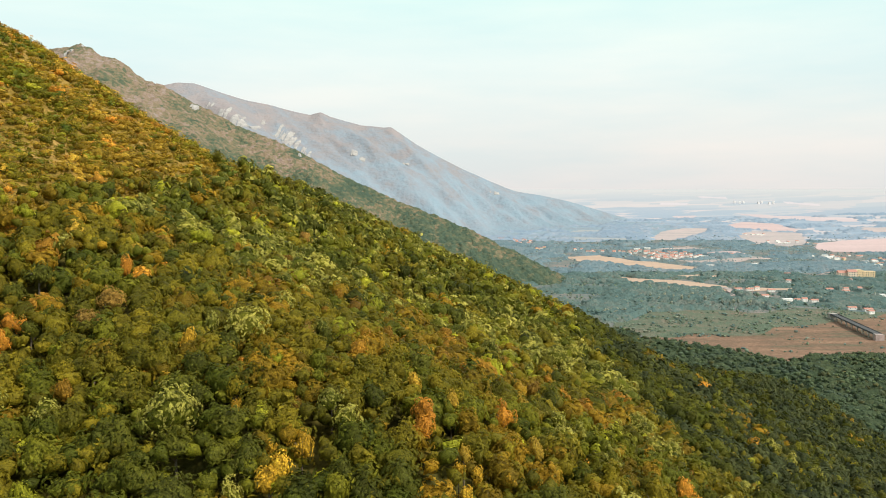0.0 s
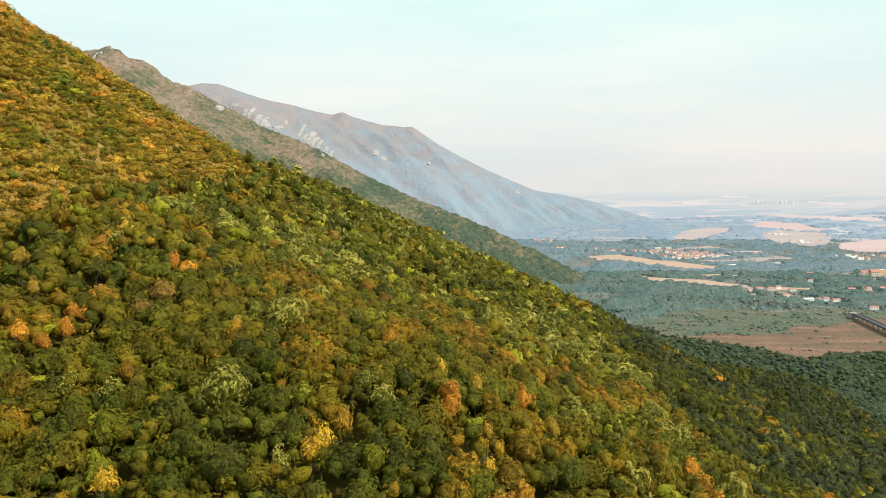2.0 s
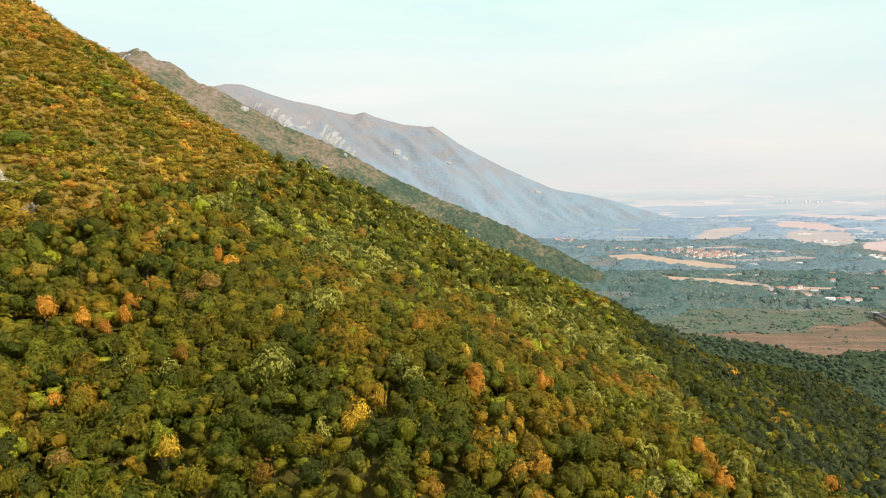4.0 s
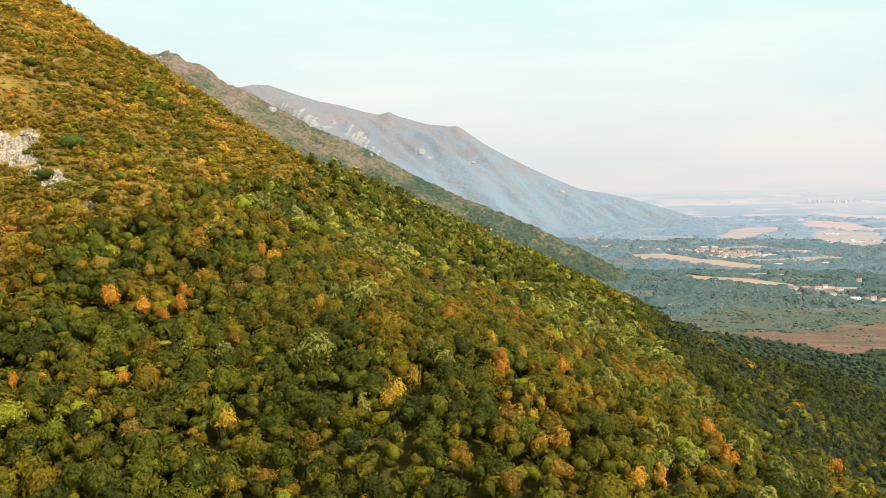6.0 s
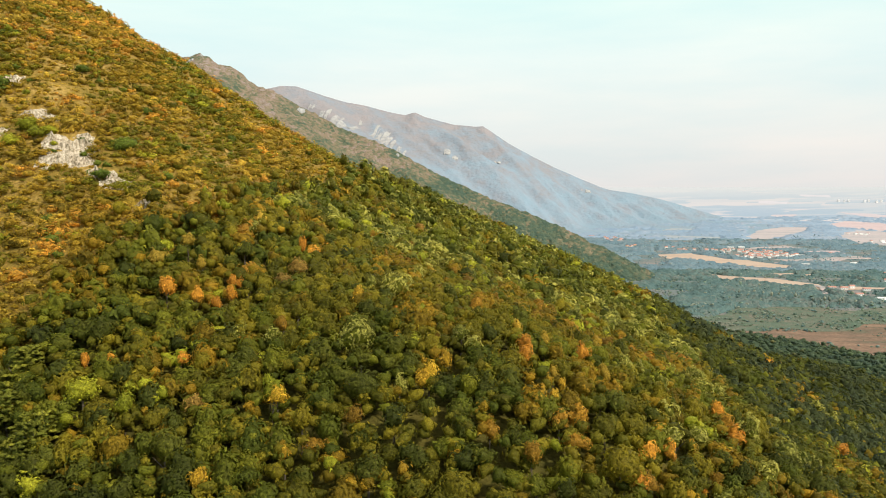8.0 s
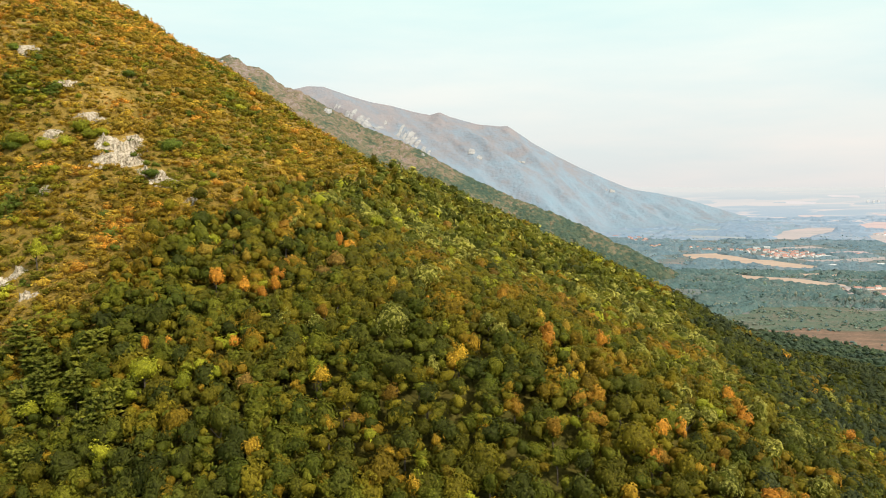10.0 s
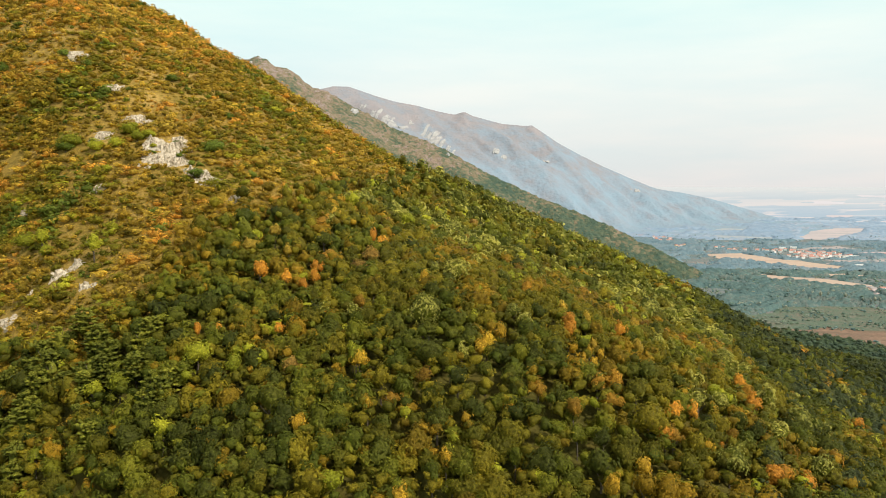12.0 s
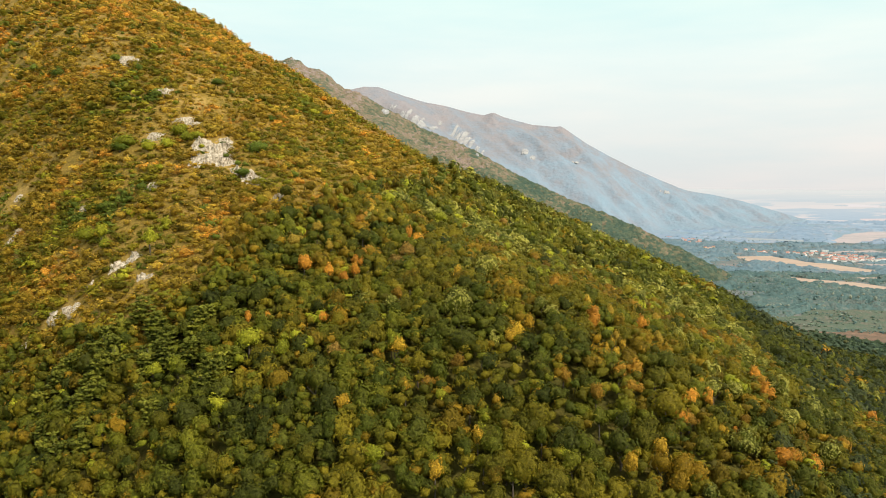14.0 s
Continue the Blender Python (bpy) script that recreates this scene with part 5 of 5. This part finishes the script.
# woods, belts and bushes of the valley
WOODED = [
    [(180, 990), (300, 1290), (330, 1300), (460, 1160), (480, 1000)], [(200, 1300), (300, 1640), (420, 1470), (520, 1480), (560, 1420), (380, 1350), (300, 1260)],
    [(480, 1430), (540, 1560), (700, 1640), (900, 1560), (760, 1290), (620, 1290), (560, 1330)], [(520, 1000), (500, 1180), (720, 1260), (780, 1200), (640, 1020)],
    [(636, 3097), (822, 3020), (629, 2308), (501, 2126), (474, 2390)], [(1018, 2939), (1117, 2921), (925, 2456), (932, 2251), (799, 2077), (685, 2210), (825, 2513)],
    [(150, 1650), (130, 2500), (200, 2600), (330, 2100), (290, 1850)],
]


def valley_wood(x, y):
    """Above zero where the valley is wooded."""
    w = swirl(x, y / 0.45, 150, 8) + 0.35 * swirl(x, y / 0.5, 45, 3) + 0.12 * swirl(x, y, 17, 12) - 0.04 - 0.14 * (y > 1300)
    flat_x, flat_y = np.ravel(x), np.ravel(y)
    for pts in WOODED:
        w = w + 0.55 * inside(flat_x, flat_y, pts).reshape(np.shape(x))
    return np.where((x > 0.05 * y) & (hill(x, y) < LEVEL + 4) & ~open_land(x, y) & ~built(x, y), w, -1)


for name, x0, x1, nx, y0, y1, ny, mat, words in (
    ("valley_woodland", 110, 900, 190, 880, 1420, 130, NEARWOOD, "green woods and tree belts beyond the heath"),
    ("valley_woodland", 70, 1300, 260, 1420, 2300, 190, VALLEYWOOD, "green woods and tree belts between fields and villages, haze in their colour"),
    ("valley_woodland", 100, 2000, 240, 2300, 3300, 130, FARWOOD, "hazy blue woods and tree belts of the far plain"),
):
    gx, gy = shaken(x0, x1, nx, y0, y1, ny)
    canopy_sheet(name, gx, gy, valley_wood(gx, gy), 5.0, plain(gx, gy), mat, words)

# single trees and bushes over the valley floor
x, y = jitter(110, 900, 800, 1420, 6.4)
xs, ys = jitter(180, 640, 690, 1010, 4.4)
rough_land = np.zeros(len(xs), bool)
for pts, mat, _ in FIELDS:
    if mat is SCRUBLAND:
        rough_land |= inside(xs, ys, pts)
on_heath = inside(xs, ys, FIELDS[2][0]) & ~rough_land
drift = swirl(xs, ys / 0.6, 45, 17) + 0.5 * swirl(xs, ys, 14, 18)
ok = (rough_land & (rng.random(len(xs)) < 0.35 + 2.0 * drift)) | (on_heath & (rng.random(len(xs)) < 1.8 * (drift - 0.36)))
xs, ys = xs[ok & ~built(xs, ys)], ys[ok & ~built(xs, ys)]
wood = valley_wood(x, y)
ok = (x < 0.62 * y + 40) & (x > 0.1 * y) & (hill(x, y) < LEVEL + 4) & ~built(x, y) & ~open_land(x, y) & (rng.random(len(x)) < np.where(wood > 0, 0.6, 0.3))
x, y, wood = x[ok], y[ok], wood[ok]
bush = np.concatenate([np.zeros(len(x), bool), np.ones(len(xs), bool)])
wood = np.concatenate([wood, np.full(len(xs), -1.0)])
x, y = np.concatenate([x, xs]), np.concatenate([y, ys])
rad = np.where(bush, 0.9 + 3.0 * rng.random(len(x)) ** 3, np.where(wood > 0, 2.2 + 2.4 * rng.random(len(x)) ** 2, 1.5 + 2.6 * rng.random(len(x)) ** 2))
tint = swirl(x, y, 40, 27) + 0.5 * rng.normal(size=len(x))
slot = np.where(wood > 0, np.where(tint > 0.55, 1, np.where(tint < -0.5, 2, 0)), np.where(tint > 0.3, 1, np.where(tint > -0.4, 2, 0)))
rows = np.stack([x, y, LEVEL + rad * 0.3 + np.where(wood > 0.05, 2.6, 0), rad, np.where(bush, rng.uniform(0.5, 0.85, len(x)), rng.uniform(0.7, 1.2, len(x))), slot], 1)
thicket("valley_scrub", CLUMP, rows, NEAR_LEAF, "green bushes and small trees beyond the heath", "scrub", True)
x, y = jitter(70, 1400, 1420, 2500, 13)
ok = (x < 0.62 * y + 40) & (x > 0.05 * y) & ~open_land(x, y) & (hill(x, y) < LEVEL + 4) & ~built(x, y) & (rng.random(len(x)) < 0.4)
x, y = x[ok], y[ok]
rad = 2.4 + 3.2 * rng.random(len(x)) ** 2
rows = np.stack([x, y, plain(x, y) + rad * 0.55 + np.where(valley_wood(x, y) > 0.05, 2.2, 0), rad, rng.uniform(0.6, 0.9, len(x)), rng.random(len(x)) < 0.25], 1)
gx, gy = jitter(430, 770, 1580, 2170, 13)
ok = (inside(gx, gy, FIELDS[3][0]) | inside(gx, gy, FIELDS[4][0]) | inside(gx, gy, FIELDS[6][0])) & (rng.random(len(gx)) < 0.42 + 1.1 * swirl(gx, gy / 0.5, 60, 41)) & ~built(gx, gy)
gx, gy = gx[ok], gy[ok]
rad = rng.uniform(1.6, 4.0, len(gx))
rows = np.vstack([rows, np.stack([gx, gy, LEVEL + rad * 0.7, rad, rng.uniform(0.7, 1.2, len(gx)), np.zeros(len(gx))], 1)])
thicket("valley_scrub", DOT, rows, VALLEY_LEAF, "scattered green trees of the valley floor, tinted with painted haze", "scrub", True)


def part(name, bm, material, parent, label=""):
    me = bpy.data.meshes.new(name)
    bm.to_mesh(me)
    bm.free()
    me.materials.append(material)
    ob = new(name, me)
    ob.parent = parent
    return tagged(ob, label)


def block(bm, x0, x1, y0, y1, z0, z1):
    made = bmesh.ops.create_cube(bm, size=1)["verts"]
    bmesh.ops.transform(bm, matrix=Matrix.Translation(((x0 + x1) / 2, (y0 + y1) / 2, (z0 + z1) / 2)) @ Matrix.Diagonal((x1 - x0, y1 - y0, z1 - z0, 1)), verts=made)
    return bm


def gable(bm, w, d, z, rise, over=0.5):
    """A gabled roof with eaves over a w x d house."""
    a, b = w / 2 + over, d / 2 + over
    lo = [bm.verts.new(p) for p in ((-a, -b, z), (a, -b, z), (a, b, z), (-a, b, z))]
    hi = [bm.verts.new((-a, 0, z + rise)), bm.verts.new((a, 0, z + rise))]
    for f in ((lo[0], lo[1], hi[1], hi[0]), (lo[2], lo[3], hi[0], hi[1]), (lo[1], lo[2], hi[1]), (lo[3], lo[0], hi[0]), (lo[3], lo[2], lo[1], lo[0])):
        bm.faces.new(f)
    return bm


def house_model(w, d, h, rise, wall, roof, label):
    base = tagged(new("house"), label, "house", "houses of the valley villages")
    part("wall", block(bmesh.new(), -w / 2, w / 2, -d / 2, d / 2, -0.5, h), wall, base)
    part("roof", gable(bmesh.new(), w, d, h, rise), roof, base)
    for k in range(3):
        at = (k - 1) * w * 0.3
        part("window", block(bmesh.new(), at - 0.6, at + 0.6, -d / 2 - 0.05, -d / 2 + 0.1, h * 0.45, h * 0.45 + 1.4), GLASS, base)
    return base


HOUSES = [
    house_model(12, 9, 6.0, 2.8, WHITEWALL, TILE, "white plastered village house with a red clay roof"),
    house_model(17, 9, 4.2, 2.6, WHITEWALL, TILE, "long low white house with a red clay roof"),
    house_model(11, 10, 7.5, 2.6, YELLOWWALL, TILE, "tall ochre plastered house with a red clay roof"),
    house_model(24, 12, 5.0, 1.4, WHITEWALL, SHEET, "white shed with a pale sheet metal roof"),
    house_model(17, 14, 20.0, 0.8, TOWERWALL, SHEET, "pale apartment block on the far plain"),
]
used = set()


def place_house(k, x, y, turn, size=1.0):
    m = pose(x, y, float(plain(x, y)), 0, 0, turn) @ Matrix.Diagonal((size, size, size, 1))
    if k not in used:
        used.add(k)
        HOUSES[k].matrix_basis = m
    else:
        copy_thing(HOUSES[k], Matrix()).matrix_basis = m


for x, y, turn, k, size in SPOTS:
    place_house(k, x, y, turn, size * (0.64 if k != TOWER else 0.55))


def hospital():
    """Large ochre building of three stepped wings under red roofs."""
    base = tagged(new("institution"), "large ochre building with stepped wings and red roofs", "building")
    for cx, cy, w, d, h, pitched in ((-28, 0, 17, 18, 9, True), (-9, -6, 19, 18, 12, True), (8, 0, 15, 16, 15, False), (29, 3, 27, 14, 12, False)):
        block_at = Matrix.Translation((cx, cy, 0))
        b = block(bmesh.new(), -w / 2, w / 2, -d / 2, d / 2, -0.5, h)
        bmesh.ops.transform(b, matrix=block_at, verts=b.verts)
        part("wall", b, PEACHWALL if pitched else YELLOWWALL, base)
        r = gable(bmesh.new(), w, d, h, 5.0, 0.6) if pitched else block(bmesh.new(), -w / 2 - 0.4, w / 2 + 0.4, -d / 2 - 0.4, d / 2 + 0.4, h, h + 0.8)
        bmesh.ops.transform(r, matrix=block_at, verts=r.verts)
        part("roof", r, TILE if pitched else YELLOWWALL, base)
        for j in range(int(h // 4)):
            for k in range(int(w // 5)):
                at = cx - w / 2 + 3 + 5 * k
                part("window", block(bmesh.new(), at - 0.9, at + 0.9, cy - d / 2 - 0.08, cy - d / 2 + 0.1, 1.5 + 4 * j, 3.6 + 4 * j), GLASS, base)
    base.matrix_basis = pose(748, 1374, LEVEL, 0, 0, -8) @ Matrix.Diagonal((0.8, 0.8, 0.8, 1))


hospital()


def viaduct():
    """Road bridge: a long grey deck with parapets on paired piers, and a pale abutment."""
    base = tagged(new("road_bridge"), "long grey concrete road bridge on piers over the heath", "bridge")
    n, length, high = 8, 150.0, 6.0
    part("deck", block(bmesh.new(), -7, 7, 0, length, high, high + 1.2), ASPHALT, base)
    for side in (-7, 6.6):
        part("parapet", block(bmesh.new(), side, side + 0.4, 0, length, high + 1.2, high + 1.9), ASPHALT, base)
    for k in range(1, n):
        at = length * k / n
        b = block(bmesh.new(), -4.5, -3, at - 0.7, at + 0.7, -0.5, high - 1)
        block(b, 3, 4.5, at - 0.7, at + 0.7, -0.5, high - 1)
        block(b, -5.5, 5.5, at - 0.9, at + 0.9, high - 1, high)
        part("pier", b, CONCRETE, base)
    part("abutment", block(bmesh.new(), -7, 7, -9, 0, -0.5, high + 1.2), YARDS, base, "pale abutment at the bridge end")
    part("abutment", block(bmesh.new(), -7, 7, length, length + 12, -0.5, high + 1.4), CONCRETE, base)
    base.matrix_basis = pose(460, 795, LEVEL, 0, 0, -8.5) @ Matrix.Diagonal((0.6, 0.85, 0.9, 1))


viaduct()


def poplar(x, y, tall):
    """A slim pale poplar: a straight stem in a narrow, broken crown."""
    if not POPLARS:
        base = tagged(new("poplar_tree"), "slim pale green poplar in a row before the wood", "tree", "poplars in a row")
        stem = new("trunk", STEM)
        stem.parent, stem.scale = base, (0.6, 0.6, 1.0)
        V, F = CLUMP[0]
        top = new("crown", fill(bpy.data.meshes.new("crown"), V * (0.24, 0.24, 0.46) + (0, 0, 0.52), F, [NEAR_LEAF[1]]))
        top.parent = base
        POPLARS.append(base)
    else:
        base = copy_thing(POPLARS[0], Matrix())
    base.matrix_basis = pose(x, y, LEVEL, 0, 0, rng.uniform(0, 360)) @ Matrix.Diagonal((tall, tall, tall, 1))


POPLARS = []
for a, b in ((330, 1082), (338, 1060), (352, 1071), (366, 1050), (379, 1020), (386, 1012), (393, 1016), (400, 1011), (408, 1018), (420, 1022), (322, 1100), (300, 1090)):
    poplar(a + rng.uniform(-3, 3), b + rng.uniform(-5, 5), rng.uniform(12, 17))

field([(426, 1110), (431, 1110), (458, 1233), (452, 1233)], YARDS, "pale gravel lane between the trees", 1.2)
